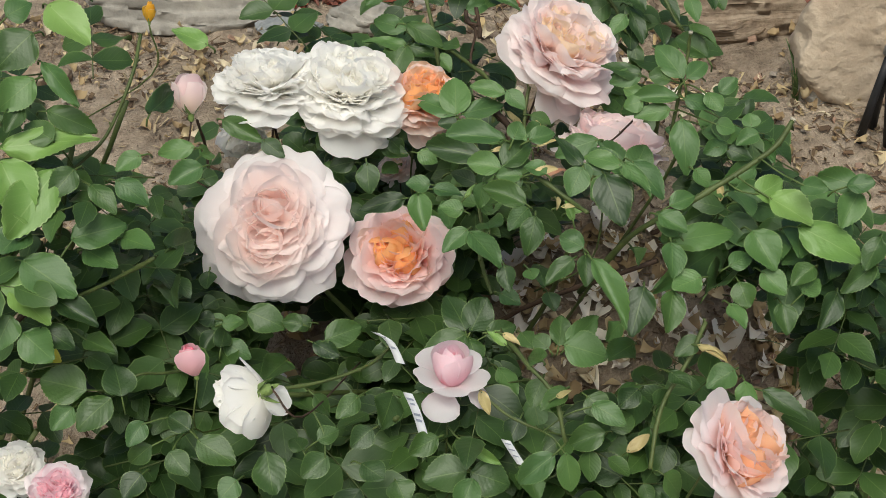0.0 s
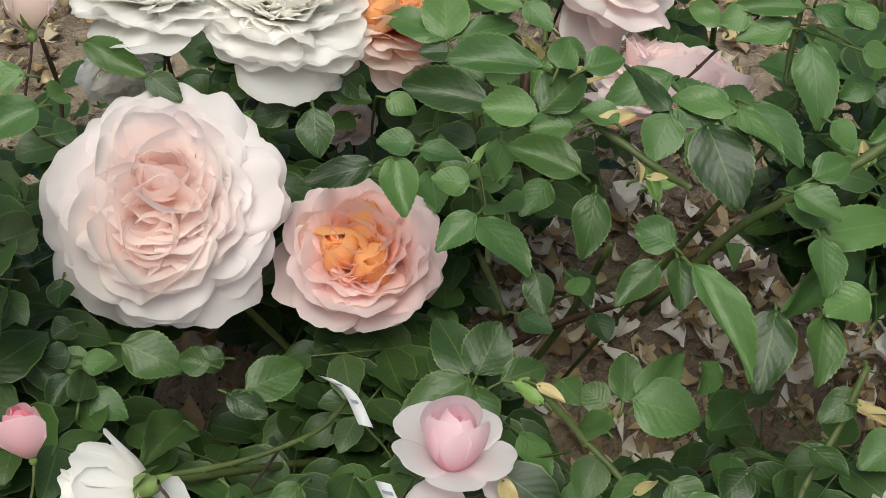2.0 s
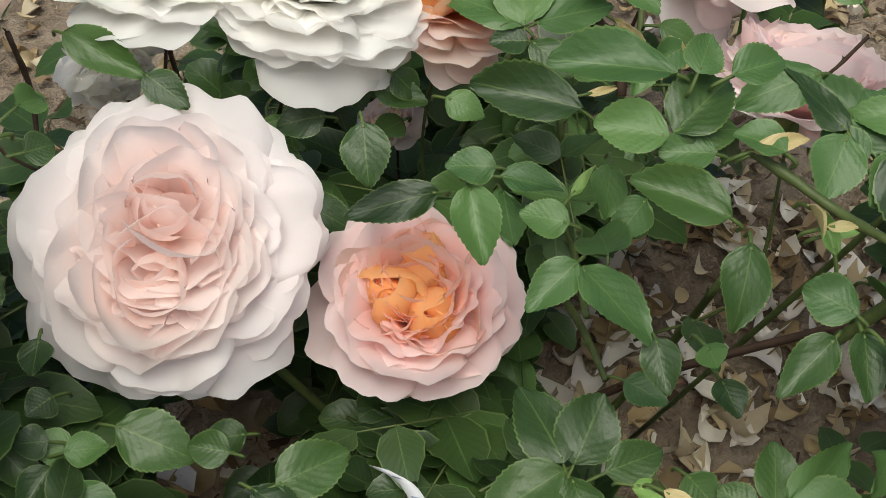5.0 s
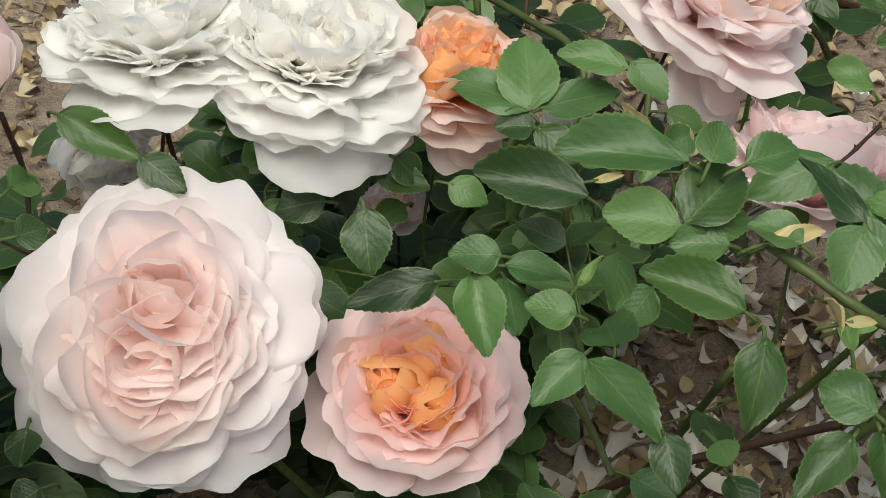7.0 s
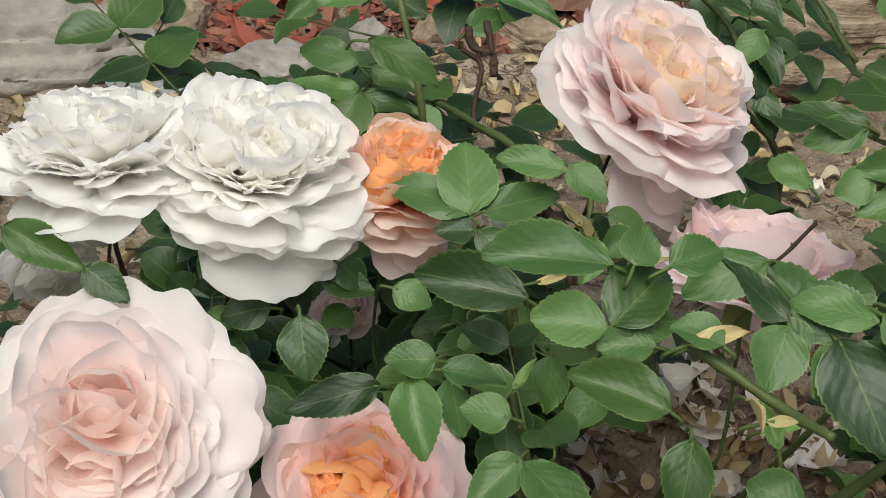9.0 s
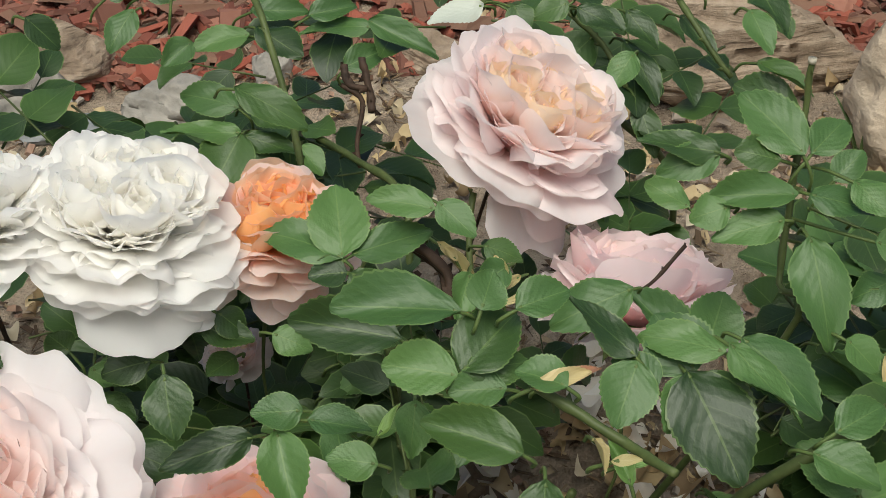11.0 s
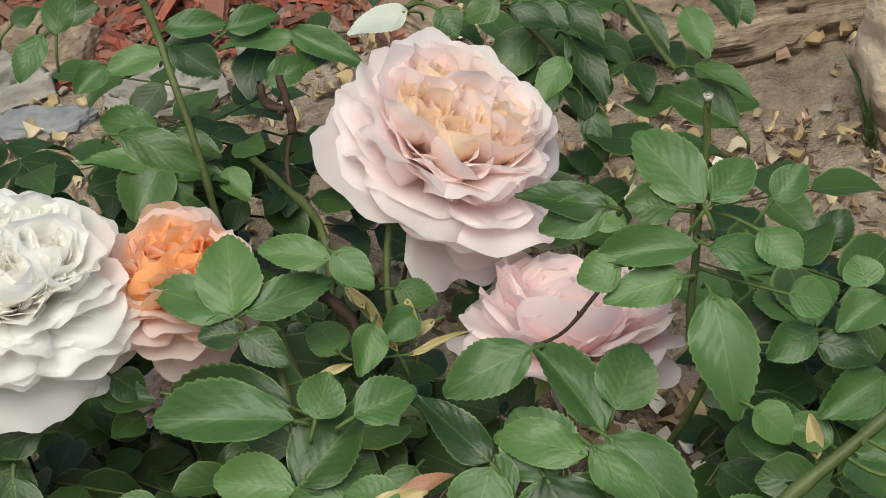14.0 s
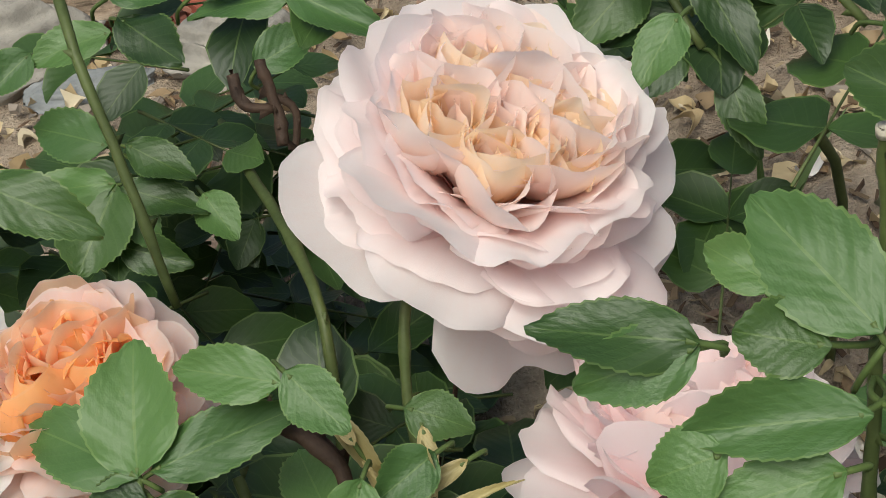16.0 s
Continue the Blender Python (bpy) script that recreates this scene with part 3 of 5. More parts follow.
def bloom(plant, middle, axis, radius, form, kind):
    middle, axis = Vector(middle), Vector(axis).normalized()
    rng = random.Random(hash_of(form, kind, round(middle.x * 1000)))
    turn = axis.to_track_quat("Z", "Y").to_matrix().to_4x4()
    pose_of = Matrix.Translation(middle) @ turn @ Matrix.Diagonal((radius, radius, radius * {"dome": 0.86, "globe": 0.96}.get(form, 1), 1))
    # calyx: the green hip with five sepals
    low = -0.1 if "bud" in form else -0.16
    verts, faces = [], []
    rings = [(0.05, low - 0.34), (0.13, low - 0.28), (0.16, low - 0.16), (0.14, low - 0.05), (0.20, low + 0.03)]
    for r, z in rings:
        verts += [Vector((r * math.cos(k * math.pi / 5), r * math.sin(k * math.pi / 5), z)) for k in range(10)]
    for i in range(len(rings) - 1):
        for k in range(10):
            faces.append((i * 10 + k, i * 10 + (k + 1) % 10, (i + 1) * 10 + (k + 1) % 10, (i + 1) * 10 + k))
    head = new("bloom", mesh_of("bloom", verts, faces, CALYX))
    under(head, plant, pose_of)
    tagged(head, f"{WORDS[kind]} {STATE[form]}")
    sepal_step = 0.15 if "bud" in form else 0.09
    for s in range(5):
        a = s * 2 * math.pi / 5 + rng.uniform(-0.2, 0.2)
        droop = rng.uniform(30, 60) if "bud" in form else rng.uniform(-70, -25)
        sv = []
        r, z = 0.15, low
        for i in range(6):
            v = i / 5
            b = radians(droop + (25 if "bud" in form else -20) * v)
            w = 0.11 * (1 - v) ** 0.7 + 0.004
            sv += [Vector((r, -w, z + 0.03)), Vector((r, 0, z)), Vector((r, w, z + 0.03))]
            r, z = r + sepal_step * math.cos(b), z + sepal_step * math.sin(b)
        sepal = new("sepal", mesh_of("sepal", sv, grid_faces(6, 3), CALYX))
        under(sepal, head, pose_of @ Matrix.Rotation(a, 4, "Z"))

    slack = 0.02 if form in ("bud", "fat_bud", "cup") else 0.12

    def place(ring, index, a, tilt, grow, where=Matrix.Identity(4)):
        key = (form, index, rng.randrange(7))
        if key not in PETAL_MESHES:
            PETAL_MESHES[key] = petal_mesh(form, ring, key[2])
        ob = new("petal", PETAL_MESHES[key])
        under(ob, head, pose_of @ where @ Matrix.Rotation(a, 4, "Z") @ Matrix.Rotation(-tilt, 4, "Y") @ Matrix.Rotation(rng.gauss(0, slack), 4, "X") @ Matrix.Diagonal((grow, grow * rng.uniform(0.86, 1.14), grow, 1)))
        ob.material_slots[0].link = "OBJECT"
        ob.material_slots[0].material = PETALS[kind][ring[7]]

    low_side = turn.to_3x3().transposed() @ Vector((0, 0, -1))
    low_side = math.atan2(low_side.y, low_side.x)
    for index, ring in enumerate(BLOOMS[form]):
        start = rng.uniform(0, 6.28)
        for k in range(ring[0]):
            if ring[1] < 0:  # loose petals hang on the lower side
                place(ring, index, low_side + (k - (ring[0] - 1) / 2) * 0.62 + rng.uniform(-0.15, 0.25), radians(rng.uniform(-4, 4)), rng.uniform(0.85, 1.05))
                continue
            place(ring, index, start + 2 * math.pi * k / ring[0] + rng.uniform(-0.24, 0.24), radians((4 if k % 2 else -3) + rng.uniform(-60, 60) * slack), rng.uniform(0.84, 1.10))
    if form in ("rosette", "bowl", "deep", "dome", "globe"):
        # the heart is folded into a few packs of upright petals, each nested round its own fold
        lift, knots, spread, small = {"rosette": (0.14, 2, 0.22, 1.16), "bowl": (0.06, 3, 0.29, 1.16), "deep": (0.26, 6, 0.33, 1.06), "dome": (0.36, 5, 0.30, 1.0), "globe": (0.50, 5, 0.34, 0.80)}[form]
        for q in range(knots):
            a = 2 * math.pi * q / knots + rng.uniform(-0.3, 0.3) + 1.4
            far = spread * rng.uniform(0.85, 1.1)
            where = Matrix.Translation((far * math.cos(a), far * math.sin(a), lift * rng.uniform(0.8, 1.2))) @ Matrix.Rotation(a, 4, "Z") @ Matrix.Rotation(rng.uniform(0.0, 0.22), 4, "Y") @ Matrix.Diagonal((small, small * 0.82, small, 1))
            packs = {"rosette": ((20, (5, 12, 42, 0.60, 0.52, 0.10, 0.0, 1)), (21, (4, 22, 62, 0.55, 0.52, 0.09, 0.02, 1)), (22, (3, 36, 84, 0.50, 0.46, 0.07, 0.03, 2)), (23, (2, 50, 90, 0.40, 0.36, 0.04, 0.03, 2))),
                     "bowl": ((20, (3, 26, 78, 0.66, 0.54, 0.12, -0.04, 1)), (21, (3, 34, 118, 0.62, 0.52, 0.12, -0.02, 2)), (22, (3, 44, 120, 0.55, 0.44, 0.08, 0.02, 2)))}
            for index, ring in packs.get(form, ((20, (5, 40, 56, 0.54, 0.46, 0.12, -0.02, 1)), (21, (4, 46, 66, 0.50, 0.42, 0.09, 0.0, 1)), (22, (3, 54, 74, 0.44, 0.34, 0.05, 0.02, 2))) if form != "deep" else ((20, (5, 46, 44, 0.52, 0.42, 0.10, -0.02, 1)), (21, (4, 56, 48, 0.47, 0.36, 0.07, 0.0, 1 if q == 0 else 2)), (22, (3, 66, 44, 0.41, 0.28, 0.04, 0.02, 2)))):
                start = rng.uniform(0, 6.28)
                for k in range(ring[0]):
                    place(ring, index, start + 2 * math.pi * k / ring[0] + rng.uniform(-0.2, 0.2), radians((3 if k % 2 else -3) + rng.uniform(-6, 6)), rng.uniform(0.86, 1.12), where)
    neck = middle + axis * radius * (low - 0.34)
    root = Vector((*ROOTS[plant.name], 0))
    down = neck - axis * radius * 0.9 + Vector((0, 0, -0.03))
    far = down.lerp(Vector((root.x, root.y, down.z - 0.12)), 0.35)
    cane(plant, 0.0011 + radius * 0.014, neck + axis * radius * 0.05, down, far, brown=kind in ("white", "blushbud", "shell"))
    CLEAR.append((middle, radius))


# ---- leaves, canes and blooms that stand out ----
leaf(bush, (0.068, -0.031, 0.430), (0.066, -0.059, 0.441), 0.012)
leaf(bush, (-0.075, -0.028, 0.385), (-0.090, -0.031, 0.386), 0.008)
leaf(bush, (-0.130, -0.045, 0.400), (-0.143, -0.044, 0.404), 0.007)
leaf(bush, (-0.134, -0.067, 0.400), (-0.131, -0.047, 0.397), 0.012)
leaf(bush, (0.130, -0.025, 0.437), (0.127, -0.054, 0.451), 0.012)
leaf(bush, (-0.025, 0.066, 0.457), (-0.007, 0.058, 0.455), 0.010)
leaf(bush, (-0.001, 0.057, 0.458), (0.011, 0.049, 0.456), 0.007)
leaf(bush, (0.017, 0.032, 0.436), (0.016, 0.007, 0.431), 0.014)
leaf(bush, (0.041, -0.051, 0.424), (0.052, -0.062, 0.424), 0.010)
leaf(bush, (0.070, -0.058, 0.429), (0.073, -0.071, 0.426), 0.008)
leaf(bush, (-0.012, 0.072, 0.438), (-0.023, 0.066, 0.435), 0.007)
leaf(bush, (-0.062, 0.060, 0.435), (-0.049, 0.052, 0.433), 0.009)
leaf(bush, (-0.023, 0.156, 0.539), (-0.019, 0.173, 0.551), 0.010)
leaf(bush, (0.035, 0.018, 0.480), (0.000, 0.031, 0.483), 0.019)
leaf(bush, (0.169, -0.027, 0.533), (0.182, -0.029, 0.530), 0.007)
leaf(bush, (0.153, -0.049, 0.515), (0.162, -0.057, 0.508), 0.009)
leaf(back_bush, (0.211, 0.166, 0.528), (0.213, 0.138, 0.520), 0.016)
leaf(back_bush, (0.143, 0.191, 0.513), (0.161, 0.203, 0.513), 0.014)
leaf(back_bush, (0.136, 0.176, 0.519), (0.121, 0.177, 0.514), 0.008)
leaf(back_bush, (0.140, 0.178, 0.516), (0.156, 0.166, 0.511), 0.008)
leaf(back_bush, (0.115, 0.183, 0.516), (0.119, 0.173, 0.509), 0.007)
leaf(back_bush, (0.187, 0.171, 0.525), (0.176, 0.178, 0.525), 0.008)
leaf(back_bush, (0.102, 0.181, 0.518), (0.079, 0.180, 0.511), 0.008, 2)
leaf(bush, (0.080, 0.052, 0.481), (0.067, 0.045, 0.478), 0.006)
leaf(bush, (0.065, 0.047, 0.483), (0.058, 0.033, 0.475), 0.008)
leaf(bush, (0.075, 0.067, 0.480), (0.088, 0.060, 0.479), 0.005)
leaf(bush, (0.050, -0.096, 0.547), (0.039, -0.087, 0.548), 0.006)
leaf(bush, (0.188, 0.045, 0.498), (0.191, 0.004, 0.485), 0.022)
leaf(bush, (0.196, 0.084, 0.513), (0.179, 0.106, 0.517), 0.017)
leaf(bush, (0.196, -0.109, 0.545), (0.207, -0.120, 0.550), 0.011)
leaf(bush, (0.187, -0.033, 0.443), (0.125, -0.121, 0.489), 0.025)
leaf(bush, (0.140, -0.143, 0.495), (0.177, -0.074, 0.455), 0.016)
leaf(bush, (0.211, 0.012, 0.493), (0.214, -0.019, 0.502), 0.016)
leaf(bush, (0.053, -0.186, 0.415), (0.032, -0.192, 0.399), 0.016)
leaf(bush, (0.063, -0.173, 0.403), (0.067, -0.184, 0.381), 0.014)
leaf(bush, (0.060, -0.165, 0.446), (0.044, -0.179, 0.446), 0.012)
leaf(bush, (-0.030, -0.099, 0.386), (-0.037, -0.126, 0.389), 0.021)
leaf(bush, (-0.054, -0.125, 0.409), (-0.067, -0.138, 0.405), 0.013)
leaf(bush, (-0.081, -0.134, 0.420), (-0.071, -0.138, 0.405), 0.012)
leaf(bush, (-0.159, -0.114, 0.377), (-0.149, -0.138, 0.379), 0.019)
leaf(bush, (-0.088, -0.148, 0.389), (-0.093, -0.136, 0.387), 0.010)
leaf(bush, (0.120, -0.186, 0.395), (0.133, -0.189, 0.378), 0.017)
leaf(bush, (0.118, -0.153, 0.418), (0.137, -0.139, 0.413), 0.016)
leaf(bush, (-0.175, -0.150, 0.400), (-0.188, -0.152, 0.388), 0.013)
leaf(bush, (-0.093, -0.060, 0.381), (-0.107, -0.099, 0.406), 0.021)
leaf(bush, (-0.164, -0.035, 0.454), (-0.150, -0.006, 0.436), 0.018)
leaf(bush, (-0.171, -0.040, 0.555), (-0.159, -0.003, 0.544), 0.013)
leaf(bush, (-0.163, -0.042, 0.434), (-0.163, -0.106, 0.476), 0.017)
leaf(bush, (-0.156, 0.006, 0.449), (-0.163, -0.012, 0.473), 0.014)
leaf(bush, (-0.154, -0.041, 0.402), (-0.140, -0.055, 0.393), 0.013)
leaf(bush, (-0.216, -0.054, 0.523), (-0.204, -0.066, 0.522), 0.009)
leaf(bush, (-0.075, 0.165, 0.530), (-0.063, 0.162, 0.518), 0.007)
leaf(bush, (-0.006, 0.113, 0.524), (0.019, 0.101, 0.515), 0.014)
leaf(bush, (0.059, 0.070, 0.481), (0.070, 0.050, 0.473), 0.005, 3)
leaf(bush, (0.078, 0.062, 0.479), (0.079, 0.051, 0.474), 0.004, 3)
leaf(bush, (0.086, 0.055, 0.474), (0.072, 0.049, 0.471), 0.004, 3)
leaf(bush, (0.064, 0.060, 0.479), (0.061, 0.066, 0.482), 0.002, 3)
leaf(bush, (0.041, -0.094, 0.546), (0.057, -0.093, 0.550), 0.005, 3)
leaf(bush, (0.030, -0.119, 0.449), (0.039, -0.128, 0.448), 0.005, 3)
leaf(bush, (0.052, -0.174, 0.448), (0.063, -0.167, 0.447), 0.004, 3)
leaf(bush, (0.137, -0.153, 0.465), (0.147, -0.168, 0.470), 0.005, 3)
leaf(bush, (0.055, -0.105, 0.537), (0.052, -0.122, 0.542), 0.004, 3)
leaf(bush, (0.056, -0.115, 0.538), (0.063, -0.117, 0.540), 0.002, 3)
leaf(bush, (0.224, -0.108, 0.543), (0.240, -0.110, 0.546), 0.009)
leaf(bush, (0.155, -0.143, 0.487), (0.161, -0.159, 0.485), 0.011)
leaf(bush, (0.175, 0.026, 0.485), (0.162, 0.046, 0.484), 0.016)
leaf(bush, (0.201, 0.025, 0.504), (0.213, 0.031, 0.513), 0.009)
leaf(bush, (0.197, 0.052, 0.505), (0.209, 0.056, 0.514), 0.009)
leaf(bush, (0.158, 0.082, 0.479), (0.145, 0.096, 0.483), 0.011)
leaf(bush, (0.188, 0.108, 0.524), (0.201, 0.085, 0.522), 0.012)
leaf(bush, (0.189, 0.123, 0.538), (0.191, 0.104, 0.530), 0.009)
leaf(bush, (0.151, 0.138, 0.515), (0.138, 0.126, 0.507), 0.010)
leaf(bush, (0.211, -0.011, 0.460), (0.214, -0.038, 0.474), 0.014)
leaf(bush, (0.140, -0.146, 0.464), (0.125, -0.154, 0.459), 0.009)
leaf(bush, (0.108, -0.127, 0.445), (0.085, -0.151, 0.453), 0.018)
leaf(bush, (0.122, -0.158, 0.450), (0.131, -0.173, 0.449), 0.010)
leaf(bush, (0.047, -0.154, 0.458), (0.040, -0.134, 0.448), 0.014)
leaf(bush, (0.105, -0.105, 0.443), (0.093, -0.120, 0.443), 0.010)
leaf(bush, (0.046, -0.099, 0.432), (0.050, -0.113, 0.434), 0.009)
leaf(bush, (-0.021, -0.058, 0.375), (-0.032, -0.051, 0.376), 0.009)
leaf(bush, (-0.136, -0.025, 0.404), (-0.144, -0.032, 0.404), 0.006)
leaf(bush, (-0.140, -0.010, 0.415), (-0.142, -0.022, 0.410), 0.008)
leaf(bush, (-0.143, 0.029, 0.459), (-0.133, 0.034, 0.459), 0.007)
leaf(bush, (-0.144, 0.034, 0.474), (-0.136, 0.045, 0.470), 0.008)
leaf(bush, (-0.090, 0.062, 0.457), (-0.096, 0.051, 0.456), 0.008)
leaf(bush, (-0.063, 0.068, 0.442), (-0.054, 0.060, 0.440), 0.008)
leaf(bush, (-0.019, 0.064, 0.464), (-0.009, 0.060, 0.456), 0.008)
leaf(bush, (-0.069, 0.068, 0.450), (-0.076, 0.076, 0.452), 0.006)
leaf(side_bush, (-0.210, -0.081, 0.490), (-0.192, -0.099, 0.492), 0.017)
leaf(side_bush, (-0.211, -0.111, 0.448), (-0.195, -0.127, 0.453), 0.013)
leaf(side_bush, (-0.241, -0.043, 0.562), (-0.250, -0.056, 0.555), 0.011)
leaf(side_bush, (-0.237, -0.056, 0.528), (-0.225, -0.059, 0.523), 0.008, 1)
leaf(side_bush, (-0.188, -0.083, 0.499), (-0.171, -0.102, 0.506), 0.015)
leaf(side_bush, (-0.228, -0.042, 0.559), (-0.200, -0.048, 0.549), 0.015)
leaf(bush, (-0.017, -0.013, 0.472), (-0.046, -0.017, 0.467), 0.013)
leaf(bush, (-0.013, -0.033, 0.490), (-0.011, -0.053, 0.477), 0.015)
leaf(bush, (-0.005, -0.031, 0.495), (-0.020, -0.029, 0.494), 0.010)
leaf(bush, (-0.004, -0.033, 0.493), (0.014, -0.039, 0.492), 0.010)
leaf(bush, (0.013, -0.052, 0.490), (-0.001, -0.047, 0.490), 0.009)
leaf(bush, (0.015, -0.059, 0.481), (-0.001, -0.069, 0.473), 0.013)
leaf(bush, (0.016, -0.060, 0.480), (0.033, -0.083, 0.472), 0.018)
leaf(bush, (0.025, -0.044, 0.505), (0.021, -0.057, 0.495), 0.011)
leaf(bush, (0.041, -0.094, 0.525), (0.017, -0.080, 0.529), 0.015)
leaf(bush, (0.046, -0.099, 0.520), (0.040, -0.117, 0.507), 0.015)
leaf(bush, (0.031, -0.062, 0.548), (-0.002, -0.053, 0.548), 0.016)
leaf(bush, (0.029, -0.071, 0.534), (0.010, -0.064, 0.535), 0.015)
leaf(bush, (0.030, -0.071, 0.535), (0.047, -0.059, 0.545), 0.018)
leaf(bush, (0.031, -0.071, 0.535), (0.049, -0.071, 0.537), 0.009)
leaf(bush, (0.041, -0.076, 0.532), (0.026, -0.073, 0.531), 0.007)
leaf(bush, (0.022, 0.052, 0.490), (0.023, 0.076, 0.506), 0.021)
leaf(bush, (0.022, 0.052, 0.490), (-0.002, 0.071, 0.496), 0.016)
leaf(bush, (0.025, 0.052, 0.491), (0.055, 0.058, 0.496), 0.013)
leaf(bush, (0.054, 0.056, 0.504), (0.032, 0.065, 0.506), 0.011)
leaf(bush, (0.055, 0.057, 0.506), (0.065, 0.044, 0.500), 0.010)
leaf(bush, (0.024, 0.049, 0.486), (0.036, 0.036, 0.482), 0.010)
leaf(bush, (0.023, 0.049, 0.486), (0.010, 0.050, 0.486), 0.005)
leaf(bush, (0.104, -0.002, 0.506), (0.077, -0.007, 0.501), 0.017)
leaf(bush, (0.121, -0.020, 0.486), (0.108, 0.008, 0.501), 0.016)
leaf(bush, (0.125, -0.017, 0.491), (0.136, -0.002, 0.502), 0.019)
leaf(bush, (0.075, -0.078, 0.540), (0.061, -0.060, 0.547), 0.012)
leaf(bush, (0.090, -0.083, 0.537), (0.083, -0.067, 0.546), 0.020)
leaf(bush, (0.075, -0.079, 0.539), (0.066, -0.092, 0.529), 0.016)
leaf(bush, (0.089, -0.084, 0.536), (0.079, -0.095, 0.528), 0.012)
leaf(bush, (0.090, -0.084, 0.536), (0.102, -0.099, 0.530), 0.015)
leaf(bush, (0.103, -0.080, 0.544), (0.119, -0.102, 0.536), 0.018)
leaf(bush, (0.036, -0.064, 0.549), (0.041, -0.055, 0.555), 0.010)
leaf(bush, (0.045, -0.065, 0.549), (0.061, -0.061, 0.552), 0.010)
leaf(bush, (0.149, -0.011, 0.556), (0.136, 0.012, 0.567), 0.017)
leaf(bush, (0.151, -0.011, 0.556), (0.165, -0.002, 0.562), 0.012)
leaf(bush, (0.146, -0.017, 0.546), (0.119, -0.013, 0.546), 0.012)
leaf(bush, (0.141, -0.021, 0.540), (0.119, -0.022, 0.537), 0.011)
leaf(bush, (0.149, -0.018, 0.546), (0.169, -0.025, 0.545), 0.010)
leaf(bush, (0.163, -0.018, 0.550), (0.170, -0.030, 0.544), 0.012)
leaf(bush, (0.148, -0.025, 0.536), (0.148, -0.053, 0.517), 0.019)
leaf(bush, (0.142, -0.010, 0.554), (0.129, -0.005, 0.556), 0.006)
leaf(bush, (0.124, -0.006, 0.556), (0.100, 0.002, 0.557), 0.010)
leaf(bush, (0.124, -0.006, 0.555), (0.105, -0.007, 0.553), 0.005)
leaf(bush, (0.125, -0.016, 0.543), (0.113, -0.017, 0.541), 0.006)
leaf(bush, (0.180, -0.025, 0.517), (0.164, -0.029, 0.514), 0.009)
leaf(bush, (0.179, -0.027, 0.515), (0.194, -0.036, 0.512), 0.010)
leaf(bush, (0.199, -0.024, 0.524), (0.184, -0.029, 0.520), 0.010)
leaf(bush, (0.195, -0.021, 0.526), (0.195, -0.013, 0.532), 0.008)
leaf(bush, (0.173, -0.047, 0.485), (0.150, -0.056, 0.480), 0.015)
leaf(bush, (0.197, -0.036, 0.506), (0.176, -0.043, 0.502), 0.015)
leaf(bush, (0.180, -0.044, 0.491), (0.168, -0.035, 0.494), 0.009)
leaf(bush, (0.012, 0.208, 0.497), (-0.012, 0.207, 0.494), 0.013)
leaf(bush, (0.015, 0.209, 0.500), (0.031, 0.191, 0.493), 0.015)
leaf(bush, (0.013, 0.213, 0.505), (0.037, 0.211, 0.506), 0.009)
leaf(bush, (0.036, 0.208, 0.504), (0.057, 0.211, 0.507), 0.010)
leaf(bush, (0.061, 0.201, 0.501), (0.032, 0.207, 0.501), 0.008)
leaf(bush, (0.060, 0.203, 0.503), (0.085, 0.182, 0.495), 0.013)
leaf(bush, (0.048, 0.193, 0.487), (0.067, 0.199, 0.492), 0.013)
leaf(bush, (0.005, 0.191, 0.473), (-0.018, 0.204, 0.477), 0.015)
leaf(bush, (0.005, 0.185, 0.465), (-0.027, 0.189, 0.464), 0.013)
leaf(bush, (0.005, 0.185, 0.464), (-0.009, 0.167, 0.451), 0.023)
leaf(bush, (0.010, 0.190, 0.473), (0.027, 0.176, 0.468), 0.012)
leaf(bush, (0.006, 0.184, 0.464), (0.029, 0.171, 0.460), 0.010)
leaf(bush, (0.028, 0.178, 0.461), (0.035, 0.165, 0.454), 0.010)
leaf(bush, (0.007, 0.184, 0.463), (0.012, 0.169, 0.454), 0.009)
leaf(bush, (-0.011, 0.210, 0.494), (-0.024, 0.202, 0.489), 0.009)
leaf(bush, (-0.033, 0.222, 0.504), (-0.045, 0.209, 0.495), 0.013)
leaf(bush, (0.003, 0.175, 0.451), (0.021, 0.166, 0.448), 0.011)
leaf(bush, (-0.029, 0.225, 0.509), (-0.010, 0.224, 0.511), 0.009)
leaf(bush, (-0.044, 0.226, 0.508), (-0.032, 0.231, 0.511), 0.010)
leaf(back_bush, (0.152, 0.192, 0.508), (0.163, 0.179, 0.503), 0.009)
leaf(back_bush, (0.166, 0.189, 0.508), (0.174, 0.171, 0.499), 0.013)
leaf(back_bush, (0.151, 0.185, 0.499), (0.131, 0.172, 0.490), 0.018)
leaf(back_bush, (0.158, 0.172, 0.483), (0.143, 0.163, 0.477), 0.013)
leaf(back_bush, (0.164, 0.182, 0.498), (0.174, 0.157, 0.484), 0.014)
leaf(back_bush, (0.167, 0.166, 0.477), (0.170, 0.146, 0.464), 0.010)
leaf(back_bush, (0.120, 0.196, 0.506), (0.130, 0.178, 0.497), 0.011)
leaf(back_bush, (0.159, 0.177, 0.490), (0.137, 0.175, 0.487), 0.010)
leaf(back_bush, (0.188, 0.184, 0.507), (0.199, 0.164, 0.496), 0.009)
leaf(back_bush, (0.227, 0.177, 0.508), (0.231, 0.167, 0.502), 0.011)
leaf(bush, (0.016, -0.078, 0.417), (0.007, -0.053, 0.428), 0.021)
